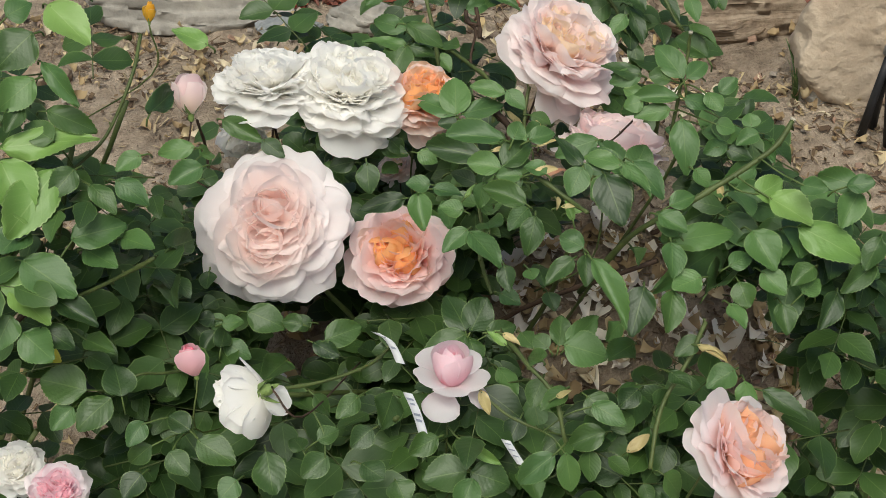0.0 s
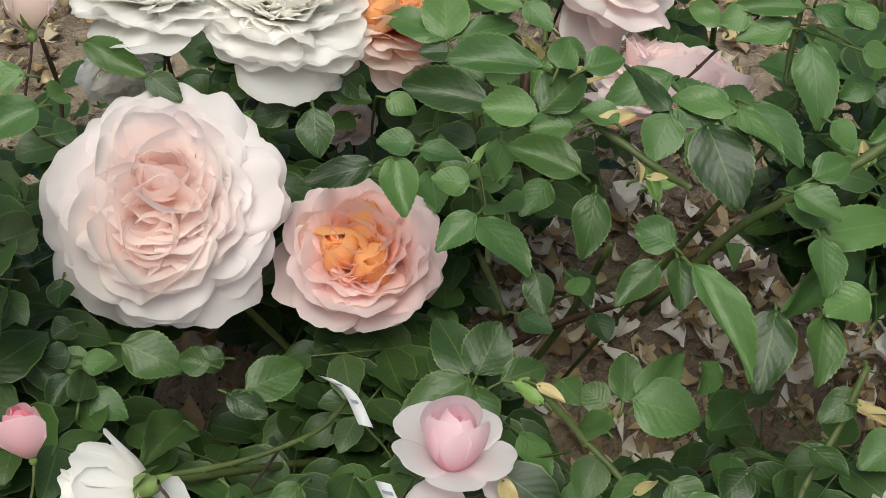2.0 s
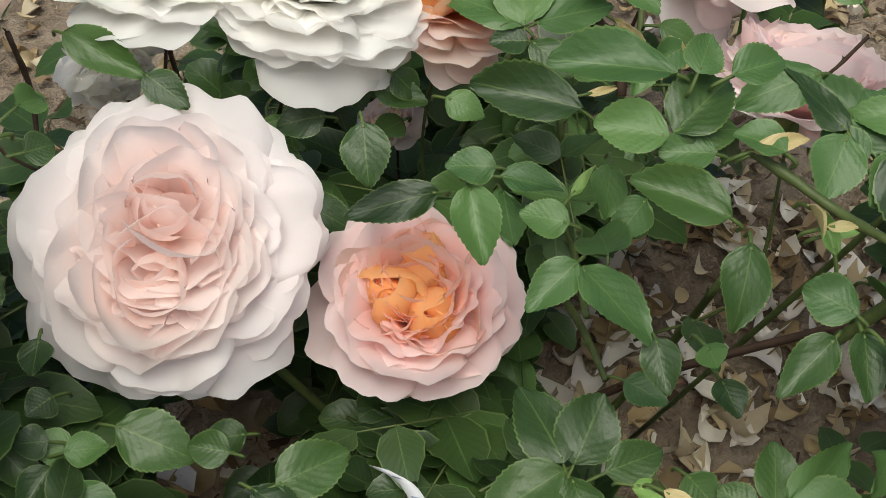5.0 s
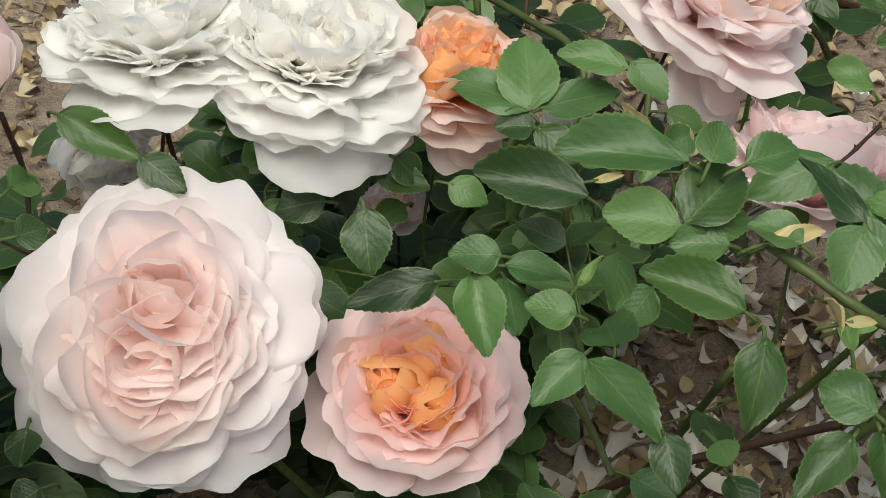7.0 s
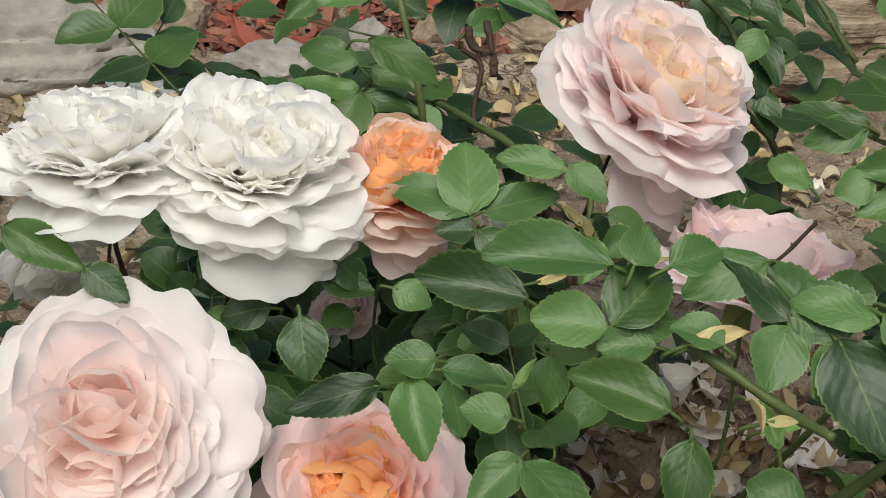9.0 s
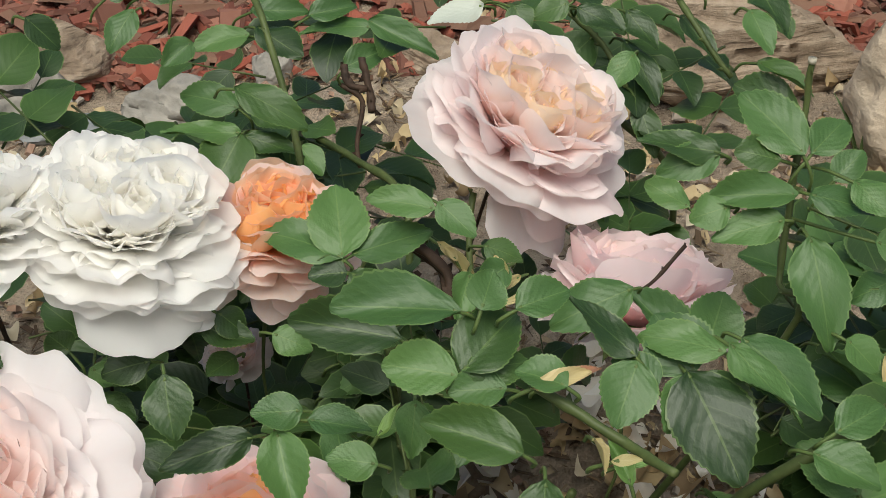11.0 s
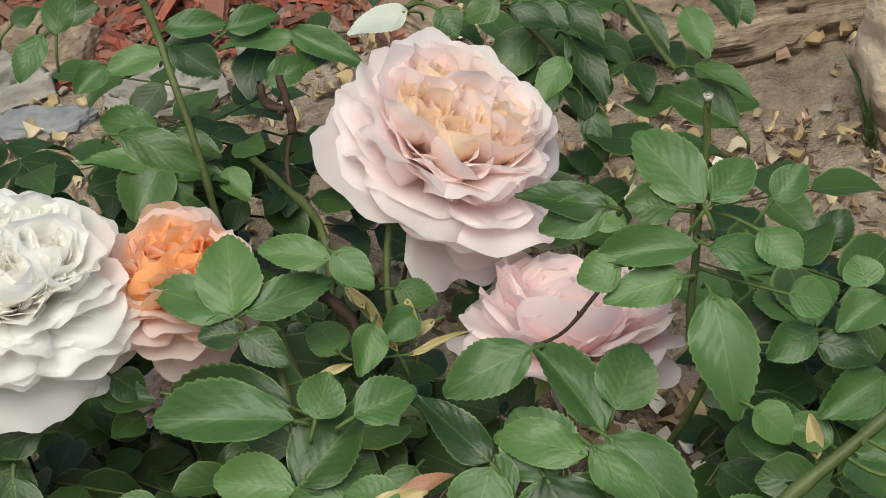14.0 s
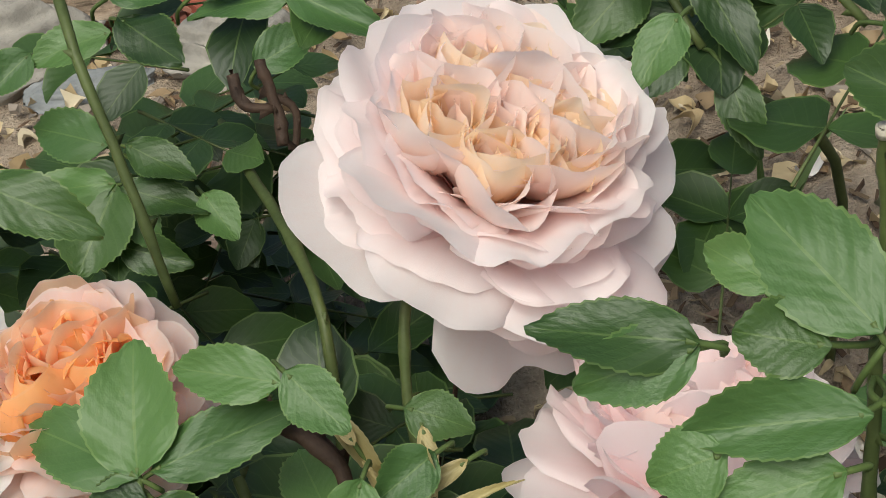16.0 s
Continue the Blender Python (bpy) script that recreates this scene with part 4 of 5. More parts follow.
leaf(bush, (0.019, -0.079, 0.417), (0.031, -0.061, 0.428), 0.021)
leaf(bush, (0.028, -0.082, 0.416), (0.048, -0.077, 0.419), 0.014)
leaf(bush, (0.016, -0.079, 0.415), (-0.013, -0.092, 0.408), 0.019)
leaf(bush, (0.018, -0.081, 0.414), (0.022, -0.098, 0.406), 0.014)
leaf(bush, (-0.117, -0.046, 0.411), (-0.095, -0.059, 0.409), 0.020)
leaf(bush, (-0.083, -0.058, 0.409), (-0.096, -0.054, 0.409), 0.009)
leaf(bush, (-0.070, -0.067, 0.403), (-0.046, -0.059, 0.408), 0.018)
leaf(bush, (-0.137, -0.051, 0.400), (-0.146, -0.062, 0.393), 0.009)
leaf(bush, (-0.132, -0.056, 0.395), (-0.117, -0.068, 0.393), 0.014)
leaf(bush, (-0.077, -0.066, 0.401), (-0.062, -0.078, 0.398), 0.011)
leaf(bush, (-0.137, -0.046, 0.406), (-0.148, -0.046, 0.405), 0.007)
leaf(bush, (-0.133, -0.049, 0.404), (-0.119, -0.049, 0.405), 0.010)
leaf(bush, (0.065, -0.119, 0.438), (0.069, -0.102, 0.448), 0.014)
leaf(bush, (0.070, -0.120, 0.438), (0.090, -0.105, 0.448), 0.016)
leaf(bush, (0.059, -0.119, 0.436), (0.051, -0.110, 0.439), 0.010)
leaf(bush, (0.066, -0.119, 0.504), (0.049, -0.130, 0.496), 0.011)
leaf(bush, (0.073, -0.119, 0.506), (0.072, -0.135, 0.497), 0.010)
leaf(bush, (0.072, -0.116, 0.509), (0.060, -0.106, 0.511), 0.014)
leaf(bush, (0.036, -0.077, 0.467), (0.037, -0.092, 0.459), 0.012)
leaf(bush, (0.050, -0.081, 0.467), (0.053, -0.087, 0.464), 0.009)
leaf(bush, (0.087, -0.084, 0.538), (0.095, -0.111, 0.523), 0.023)
leaf(bush, (0.097, -0.084, 0.543), (0.077, -0.073, 0.546), 0.009)
leaf(bush, (0.098, -0.083, 0.545), (0.111, -0.105, 0.535), 0.011)
leaf(bush, (0.079, -0.085, 0.534), (0.070, -0.074, 0.538), 0.013)
leaf(bush, (0.117, -0.103, 0.522), (0.132, -0.115, 0.519), 0.014)
leaf(bush, (0.123, -0.102, 0.527), (0.139, -0.097, 0.531), 0.012)
leaf(bush, (-0.043, -0.017, 0.502), (-0.043, -0.032, 0.491), 0.015)
leaf(bush, (-0.129, 0.059, 0.485), (-0.105, 0.042, 0.480), 0.014)
leaf(bush, (-0.055, 0.038, 0.430), (-0.033, 0.025, 0.427), 0.016)
leaf(bush, (-0.043, 0.053, 0.454), (-0.060, 0.053, 0.452), 0.014)
leaf(bush, (-0.104, 0.045, 0.478), (-0.091, 0.033, 0.474), 0.009)
leaf(side_bush, (-0.254, -0.055, 0.543), (-0.199, -0.054, 0.548), 0.020, 1)
leaf(side_bush, (-0.254, -0.059, 0.537), (-0.238, -0.092, 0.520), 0.029, 1)
leaf(side_bush, (-0.223, -0.066, 0.535), (-0.250, -0.099, 0.514), 0.027, 1)
leaf(side_bush, (-0.256, -0.101, 0.483), (-0.223, -0.111, 0.481), 0.018, 1)
leaf(side_bush, (-0.250, -0.104, 0.481), (-0.228, -0.126, 0.473), 0.020, 1)
leaf(side_bush, (-0.216, -0.091, 0.505), (-0.185, -0.084, 0.510), 0.020)
leaf(side_bush, (-0.225, -0.111, 0.478), (-0.202, -0.127, 0.473), 0.015)
leaf(side_bush, (-0.243, -0.095, 0.494), (-0.214, -0.118, 0.487), 0.026)
leaf(side_bush, (-0.225, -0.009, 0.608), (-0.203, -0.035, 0.598), 0.023, 1)
leaf(side_bush, (-0.234, -0.018, 0.595), (-0.253, -0.034, 0.585), 0.026)
leaf(side_bush, (-0.234, -0.034, 0.575), (-0.253, -0.049, 0.565), 0.020)
leaf(side_bush, (-0.229, -0.028, 0.582), (-0.208, -0.057, 0.570), 0.012)
leaf(side_bush, (-0.204, -0.074, 0.530), (-0.190, -0.090, 0.524), 0.013)
leaf(side_bush, (-0.190, -0.074, 0.533), (-0.173, -0.088, 0.528), 0.015)
leaf(side_bush, (-0.137, -0.034, 0.596), (-0.157, -0.023, 0.599), 0.013, 1)
leaf(side_bush, (-0.146, -0.068, 0.550), (-0.167, -0.068, 0.548), 0.011)
leaf(side_bush, (-0.142, -0.075, 0.542), (-0.161, -0.083, 0.537), 0.015)
leaf(side_bush, (-0.224, -0.056, 0.548), (-0.242, -0.043, 0.552), 0.016)
leaf(side_bush, (-0.249, -0.010, 0.601), (-0.235, -0.003, 0.606), 0.019)
leaf(side_bush, (-0.213, -0.067, 0.536), (-0.226, -0.081, 0.527), 0.016)
leaf(side_bush, (-0.241, -0.083, 0.509), (-0.254, -0.097, 0.500), 0.022)
leaf(side_bush, (-0.250, -0.113, 0.469), (-0.259, -0.129, 0.458), 0.019)
leaf(side_bush, (-0.234, -0.119, 0.465), (-0.216, -0.131, 0.461), 0.016)
leaf(side_bush, (-0.176, -0.067, 0.545), (-0.190, -0.074, 0.540), 0.011)
leaf(side_bush, (-0.244, -0.120, 0.462), (-0.226, -0.138, 0.456), 0.022)
leaf(bush, (0.176, -0.097, 0.529), (0.193, -0.089, 0.534), 0.017, 1)
leaf(bush, (0.183, -0.099, 0.529), (0.207, -0.115, 0.523), 0.024, 1)
leaf(bush, (0.199, -0.111, 0.517), (0.237, -0.134, 0.510), 0.024, 1)
leaf(bush, (0.238, -0.102, 0.537), (0.213, -0.091, 0.540), 0.015)
leaf(bush, (0.235, -0.103, 0.535), (0.221, -0.120, 0.523), 0.017)
leaf(bush, (0.127, -0.107, 0.505), (0.167, -0.103, 0.510), 0.017)
leaf(bush, (0.132, -0.106, 0.508), (0.120, -0.090, 0.515), 0.015)
leaf(bush, (0.173, -0.109, 0.513), (0.183, -0.131, 0.502), 0.022)
leaf(bush, (0.165, -0.126, 0.489), (0.168, -0.141, 0.481), 0.015)
leaf(bush, (0.189, -0.137, 0.481), (0.190, -0.153, 0.471), 0.014)
leaf(bush, (0.221, -0.137, 0.488), (0.208, -0.155, 0.476), 0.015)
leaf(bush, (0.243, -0.130, 0.502), (0.220, -0.144, 0.494), 0.014)
leaf(bush, (0.208, -0.126, 0.499), (0.193, -0.135, 0.494), 0.014)
leaf(bush, (0.178, -0.124, 0.495), (0.189, -0.139, 0.489), 0.016)
leaf(bush, (0.201, -0.135, 0.486), (0.214, -0.127, 0.491), 0.013)
leaf(bush, (0.247, -0.121, 0.515), (0.234, -0.137, 0.503), 0.014)
leaf(bush, (0.159, -0.120, 0.496), (0.174, -0.114, 0.500), 0.013)
leaf(bush, (0.104, -0.139, 0.498), (0.094, -0.162, 0.483), 0.019)
leaf(bush, (0.120, -0.143, 0.498), (0.114, -0.163, 0.484), 0.017)
leaf(bush, (0.136, -0.140, 0.505), (0.118, -0.146, 0.501), 0.017)
leaf(bush, (0.075, -0.126, 0.509), (0.091, -0.163, 0.490), 0.015)
leaf(bush, (0.120, -0.126, 0.519), (0.118, -0.144, 0.508), 0.017)
leaf(bush, (-0.211, -0.128, 0.424), (-0.238, -0.118, 0.426), 0.025)
leaf(bush, (-0.191, -0.133, 0.423), (-0.195, -0.115, 0.433), 0.021)
leaf(bush, (-0.197, -0.132, 0.421), (-0.217, -0.146, 0.414), 0.020)
leaf(bush, (-0.153, -0.149, 0.410), (-0.165, -0.139, 0.413), 0.014)
leaf(bush, (-0.149, -0.153, 0.405), (-0.128, -0.168, 0.401), 0.019)
leaf(bush, (-0.110, -0.162, 0.403), (-0.107, -0.184, 0.390), 0.020)
leaf(bush, (-0.075, -0.168, 0.403), (-0.091, -0.178, 0.398), 0.016)
leaf(bush, (-0.179, -0.143, 0.412), (-0.188, -0.155, 0.405), 0.013)
leaf(bush, (-0.165, -0.155, 0.399), (-0.155, -0.169, 0.394), 0.015)
leaf(bush, (-0.181, -0.161, 0.388), (-0.192, -0.172, 0.381), 0.016)
leaf(bush, (-0.219, -0.133, 0.416), (-0.231, -0.144, 0.410), 0.015)
leaf(bush, (-0.127, -0.170, 0.389), (-0.137, -0.179, 0.384), 0.015)
leaf(bush, (-0.056, -0.173, 0.401), (-0.044, -0.184, 0.398), 0.016)
leaf(bush, (-0.081, -0.162, 0.410), (-0.068, -0.157, 0.413), 0.013)
leaf(bush, (0.006, -0.171, 0.389), (-0.020, -0.173, 0.387), 0.024)
leaf(bush, (0.008, -0.172, 0.389), (0.030, -0.181, 0.387), 0.024)
leaf(bush, (-0.010, -0.157, 0.404), (-0.028, -0.165, 0.400), 0.015)
leaf(bush, (0.006, -0.162, 0.401), (0.025, -0.175, 0.397), 0.007, 1)
leaf(bush, (-0.048, -0.149, 0.405), (-0.061, -0.158, 0.400), 0.015)
leaf(bush, (-0.035, -0.169, 0.382), (-0.030, -0.182, 0.376), 0.018)
leaf(bush, (0.068, -0.119, 0.439), (0.093, -0.129, 0.437), 0.024)
leaf(bush, (0.068, -0.152, 0.397), (0.052, -0.162, 0.392), 0.015)
leaf(bush, (0.100, -0.172, 0.379), (0.080, -0.159, 0.383), 0.022)
leaf(bush, (0.133, -0.172, 0.386), (0.153, -0.189, 0.380), 0.021)
leaf(bush, (0.127, -0.164, 0.396), (0.119, -0.178, 0.386), 0.017)
leaf(bush, (0.168, -0.141, 0.434), (0.150, -0.149, 0.429), 0.017)
leaf(bush, (0.174, -0.146, 0.429), (0.173, -0.165, 0.417), 0.015)
leaf(bush, (0.184, -0.150, 0.425), (0.208, -0.170, 0.419), 0.014)
leaf(bush, (0.055, -0.130, 0.422), (0.046, -0.144, 0.413), 0.015)
leaf(bush, (0.081, -0.140, 0.416), (0.091, -0.152, 0.411), 0.017)
leaf(bush, (0.094, -0.154, 0.401), (0.109, -0.146, 0.405), 0.015)
leaf(bush, (0.041, -0.143, 0.403), (0.033, -0.154, 0.395), 0.015)
leaf(bush, (0.111, -0.141, 0.421), (0.098, -0.150, 0.416), 0.015)
leaf(bush, (0.052, -0.078, 0.534), (0.066, -0.077, 0.538), 0.0046, 5)
leaf(bush, (-0.237, -0.110, 0.442), (-0.225, -0.116, 0.436), 0.0097, 4)
leaf(bush, (0.072, 0.046, 0.471), (0.065, 0.054, 0.480), 0.0028, 3)
leaf(bush, (0.078, 0.046, 0.472), (0.078, 0.054, 0.483), 0.0025, 3)
leaf(bush, (0.075, 0.045, 0.469), (0.096, 0.046, 0.476), 0.0025, 3)
leaf(bush, (0.175, -0.046, 0.488), (0.175, -0.038, 0.498), 0.0047, 3)
leaf(bush, (0.046, 0.047, 0.465), (0.057, 0.047, 0.468), 0.0023, 3)
leaf(bush, (0.032, -0.125, 0.445), (0.021, -0.118, 0.450), 0.0054, 1)
leaf(bush, (0.067, -0.105, 0.520), (0.063, -0.096, 0.529), 0.0051, 1)
leaf(bush, (0.066, -0.101, 0.524), (0.074, -0.102, 0.526), 0.0036, 1)
leaf(bush, (0.014, -0.046, 0.495), (0.021, -0.042, 0.503), 0.0035, 1)
leaf(bush, (0.148, -0.129, 0.444), (0.165, -0.138, 0.437), 0.0054, 3)
leaf(bush, (0.103, -0.163, 0.391), (0.117, -0.158, 0.400), 0.0074, 3)
leaf(bush, (0.025, -0.110, 0.442), (0.037, -0.113, 0.440), 0.0067, 1)
leaf(bush, (0.015, -0.143, 0.427), (0.020, -0.153, 0.416), 0.0066, 3)
cane(bush, .0026, (0.105, 0.085, 0.240), (0.143, -0.026, 0.492), (0.146, -0.016, 0.513), (0.149, -0.008, 0.532), (0.151, -0.003, 0.547), (0.154, 0.003, 0.562), (0.154, 0.005, 0.572), (0.154, 0.005, 0.579))
cut_end(bush, (0.154, 0.005, 0.572), (0.154, 0.005, 0.579), 0.0013)
cane(bush, .0044, (0.045, 0.068, 0.486), (0.055, 0.062, 0.481), (0.060, 0.057, 0.475), (0.059, 0.048, 0.463), brown=True)
cane(bush, .0036, (0.054, 0.162, 0.483), (0.054, 0.168, 0.489), (0.053, 0.172, 0.495), (0.052, 0.176, 0.500), brown=True)
cane(bush, .0034, (0.045, 0.175, 0.498), (0.046, 0.170, 0.492), (0.053, 0.168, 0.490), brown=True)
cane(bush, .0040, (0.090, -0.060, 0.430), (0.108, -0.088, 0.495), (0.136, -0.095, 0.523), (0.164, -0.088, 0.538), (0.187, -0.081, 0.552), (0.198, -0.073, 0.566))
cut_end(bush, (0.187, -0.081, 0.552), (0.198, -0.073, 0.566), 0.0017)
cane(bush, .0032, (0.045, -0.088, 0.541), (0.055, -0.098, 0.538), (0.064, -0.107, 0.535), (0.069, -0.124, 0.540))
cane(bush, .003, (0.031, -0.111, 0.443), (0.039, -0.147, 0.451), (0.053, -0.168, 0.443), (0.058, -0.186, 0.424))
cane(bush, .0032, (0.144, -0.142, 0.473), (0.131, -0.155, 0.450), (0.116, -0.171, 0.433), (0.105, -0.201, 0.415))
cane(bush, .0025, (-0.105, -0.119, 0.411), (-0.077, -0.110, 0.407), (-0.046, -0.096, 0.407), (-0.026, -0.063, 0.395))
cane(bush, .002, (-0.155, -0.120, 0.430), (-0.168, -0.100, 0.410), (-0.182, -0.107, 0.416), (-0.198, -0.109, 0.407))
cane(bush, .0022, (-0.099, 0.109, 0.471), (-0.095, 0.098, 0.459), (-0.091, 0.088, 0.445), (-0.084, 0.082, 0.426), brown=True)
cane(bush, .0022, (-0.145, 0.040, 0.497), (-0.140, 0.050, 0.468), (-0.138, 0.036, 0.450), (-0.133, 0.004, 0.430), brown=True)
cane(bush, .003, (0.047, 0.073, 0.481), (0.059, 0.064, 0.473), (0.059, 0.055, 0.463), brown=True)
cane(bush, .003, (0.079, 0.097, 0.483), (0.075, 0.086, 0.469), (0.075, 0.072, 0.452))
cane(bush, .0015, (0.134, 0.029, 0.499), (0.121, 0.024, 0.488), (0.110, 0.023, 0.484), brown=True)
cane(bush, .003, (0.037, 0.069, 0.467), (0.042, 0.050, 0.446), (0.039, 0.034, 0.429), (0.041, 0.019, 0.421), (0.028, -0.041, 0.443))
cane(bush, .003, (0.042, 0.029, 0.393), (0.035, -0.025, 0.420), (0.037, -0.046, 0.419))
cane(bush, .0028, (0.029, 0.128, 0.432), (0.033, 0.115, 0.419), (0.035, 0.099, 0.404), brown=True)
cane(bush, .0025, (0.048, 0.196, 0.478), (0.056, 0.191, 0.472), (0.052, 0.180, 0.459), (0.052, 0.172, 0.452), brown=True)
cane(bush, .002, (0.017, -0.134, 0.417), (0.032, -0.150, 0.412), (0.051, -0.160, 0.408))
cane(bush, .0028, (0.034, 0.061, 0.470), (0.035, 0.041, 0.463), (0.040, 0.040, 0.436))
cane(back_bush, .003, (0.105, 0.204, 0.506), (0.127, 0.215, 0.509), (0.141, 0.194, 0.507), (0.154, 0.182, 0.497), (0.162, 0.169, 0.483))
cane(back_bush, .003, (0.179, 0.181, 0.524), (0.185, 0.158, 0.513), (0.196, 0.144, 0.498))
cane(side_bush, .0025, (-0.176, 0.015, 0.574), (-0.182, -0.012, 0.560), (-0.197, -0.030, 0.533), (-0.220, -0.048, 0.518))
cane(side_bush, .003, (-0.170, -0.098, 0.496), (-0.185, -0.093, 0.482), (-0.201, -0.091, 0.471), (-0.242, -0.087, 0.446))
bloom(bush, (-0.098, 0.006, 0.437), (-0.120, -0.705, 0.699), 0.0470, "rosette", "blush")
bloom(bush, (-0.017, -0.003, 0.416), (-0.151, -0.486, 0.861), 0.0330, "bowl", "apricot")
bloom(bush, (-0.048, 0.084, 0.486), (0.112, -0.128, 0.978), 0.0385, "dome", "white")
bloom(bush, (-0.097, 0.086, 0.490), (-0.100, 0.220, 0.970), 0.0335, "dome", "white")
bloom(bush, (-0.116, 0.085, 0.457), (0.351, -0.821, -0.451), 0.0189, "bowl", "white")
bloom(bush, (0.004, 0.089, 0.477), (0.075, -0.151, 0.986), 0.0274, "bowl", "amber")
bloom(bush, (0.100, 0.119, 0.493), (0.315, -0.201, 0.928), 0.0408, "deep", "shell")
bloom(bush, (0.133, 0.062, 0.450), (0.143, 0.297, 0.944), 0.0373, "bowl", "rosy")
bloom(bush, (0.150, -0.206, 0.430), (0.595, -0.367, 0.716), 0.0337, "bowl", "peach")
bloom(bush, (-0.001, -0.132, 0.425), (-0.005, 0.115, 0.993), 0.0220, "cup", "pink")
bloom(bush, (-0.115, -0.153, 0.440), (-0.789, 0.247, -0.563), 0.0230, "globe", "white")
bloom(bush, (-0.149, -0.122, 0.429), (-0.227, 0.466, 0.855), 0.0101, "fat_bud", "rosebud")
bloom(bush, (-0.149, 0.037, 0.505), (-0.052, 0.517, 0.854), 0.0135, "fat_bud", "blushbud")
bloom(side_bush, (-0.232, -0.136, 0.349), (-0.028, -0.183, 0.983), 0.0195, "bowl", "pink")
bloom(side_bush, (-0.257, -0.109, 0.343), (-0.240, -0.243, 0.940), 0.0172, "bowl", "white")
bloom(side_bush, (-0.172, 0.046, 0.565), (0.029, 0.514, 0.857), 0.0051, "bud", "yellow")
bloom(bush, (-0.005, 0.125, 0.396), (-0.401, 0.092, 0.911), 0.0138, "bowl", "shell")


# ---- canes from the roots ----
cane(bush, 0.0032, (0.004, 0.206, 0.533), (0.011, 0.167, 0.525), (0.018, 0.144, 0.497), (0.023, 0.127, 0.467))
cane(bush, 0.0036, (0.026, 0.247, 0.440), (0.034, 0.213, 0.449), (0.048, 0.159, 0.463), (0.058, 0.112, 0.468), (0.052, 0.086, 0.405))
root_canes(bush, (0.101, 0.019, 0.403), (0.013, 0.029, 0.402), (-0.084, 0.012, 0.405), (0.034, 0.099, 0.431), (0.147, -0.029, 0.429), (-0.107, -0.101, 0.390), (0.033, -0.128, 0.383), (0.151, -0.105, 0.383), (-0.031, -0.120, 0.384), (0.051, 0.148, 0.427))
root_canes(side_bush, (-0.217, -0.027, 0.526), (-0.226, -0.104, 0.484), (-0.246, -0.096, 0.363), (-0.187, 0.022, 0.523), (-0.309, 0.110, 0.466))
root_canes(back_bush, (0.165, 0.190, 0.460))


def blocked(p, reach=1.0):
    """Whether p would hang before a bloom or an opening."""
    for c, r in CLEAR:
        for eye in (Vector((-0.137, -0.843, 1.077)), Vector((-0.111, -0.396, 0.776)), Vector((0.010, -0.364, 0.81))):
            way = (eye - c).normalized()
            along = (p - c).dot(way)
            if along > -0.25 * r and (p - c - way * along).length < r * reach + 0.012:
                return True
    return False


def inner_foliage(plant, count, drop, seed):
    """The shaded foliage under the outer leaves: sprays of five leaflets on thin stalks."""
    rng = random.Random(seed)
    verts, faces, uvs = [], [], []
    sv, sf = [], []
    data = []
    for me in SMALL_LEAF:
        v = np.array([q.co[:] for q in me.vertices])
        data.append((v, [tuple(p.vertices) for p in me.polygons]))
    crown = CROWN[plant.name]
    made = 0
    while made < count:
        c = rng.choice(crown)
        p = c + Vector((rng.uniform(-0.05, 0.05), rng.uniform(0.0, 0.06), -rng.uniform(*drop)))
        made += 1
        if p.y > 0.07 and p.z > 0.36 and rng.random() < 0.6:
            continue
        if p.x > 0.10 and rng.random() < 0.25:
            continue
        if p.z < height(p.x, p.y) + 0.02 or blocked(p):
            continue
        a = rng.uniform(0, 6.28)
        out = Vector((math.cos(a), math.sin(a), rng.uniform(-0.3, 0.4))).normalized()
        size = rng.uniform(0.017, 0.033)
        stalk = [p - out * size * 0.6, p, p + out * size * 1.5]
        if blocked(stalk[0]) or blocked(stalk[2]):
            continue
        k = len(sv)
        tv, tf = tube(stalk, [0.0006, 0.0005, 0.0003], 4, k)
        sv += tv
        sf += tf
        across = out.cross(Vector((0, 0, 1))).normalized()
        for at, way in ((1.5, out), (0.9, out * 0.5 + across), (0.9, out * 0.5 - across), (0.1, out * 0.4 + across), (0.1, out * 0.4 - across)):
            base = p + out * size * at
            y = (way.normalized() + Vector((0, 0, rng.uniform(-0.45, 0.15)))).normalized()
            if blocked(base + y * size * 0.6):
                continue
            n = Vector((rng.uniform(-0.4, 0.4), rng.uniform(-0.6, 0.2), 1.0))
            n = (n - y * n.dot(y)).normalized()
            x = y.cross(n)
            lv, lf = data[rng.randrange(len(data))]
            grow = size * rng.uniform(0.8, 1.1)
            m = np.array([x * grow * 0.68, y * grow, n * grow])
            start = len(verts)
            verts += list(lv @ m + np.array(base))
            faces += [tuple(start + q for q in f) for f in lf]
            cols = 3
            uvs += [((j % cols) / (cols - 1), (j // cols) / 8) for j in range(len(lv))]
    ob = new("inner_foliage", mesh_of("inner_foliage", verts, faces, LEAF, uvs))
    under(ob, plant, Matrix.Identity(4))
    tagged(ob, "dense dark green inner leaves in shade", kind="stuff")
    ob2 = new("stalk_tangle", mesh_of("stalk_tangle", sv, sf, STEM))
    under(ob2, plant, Matrix.Identity(4))
    tagged(ob2, "thin green leaf stalks", kind="stuff")


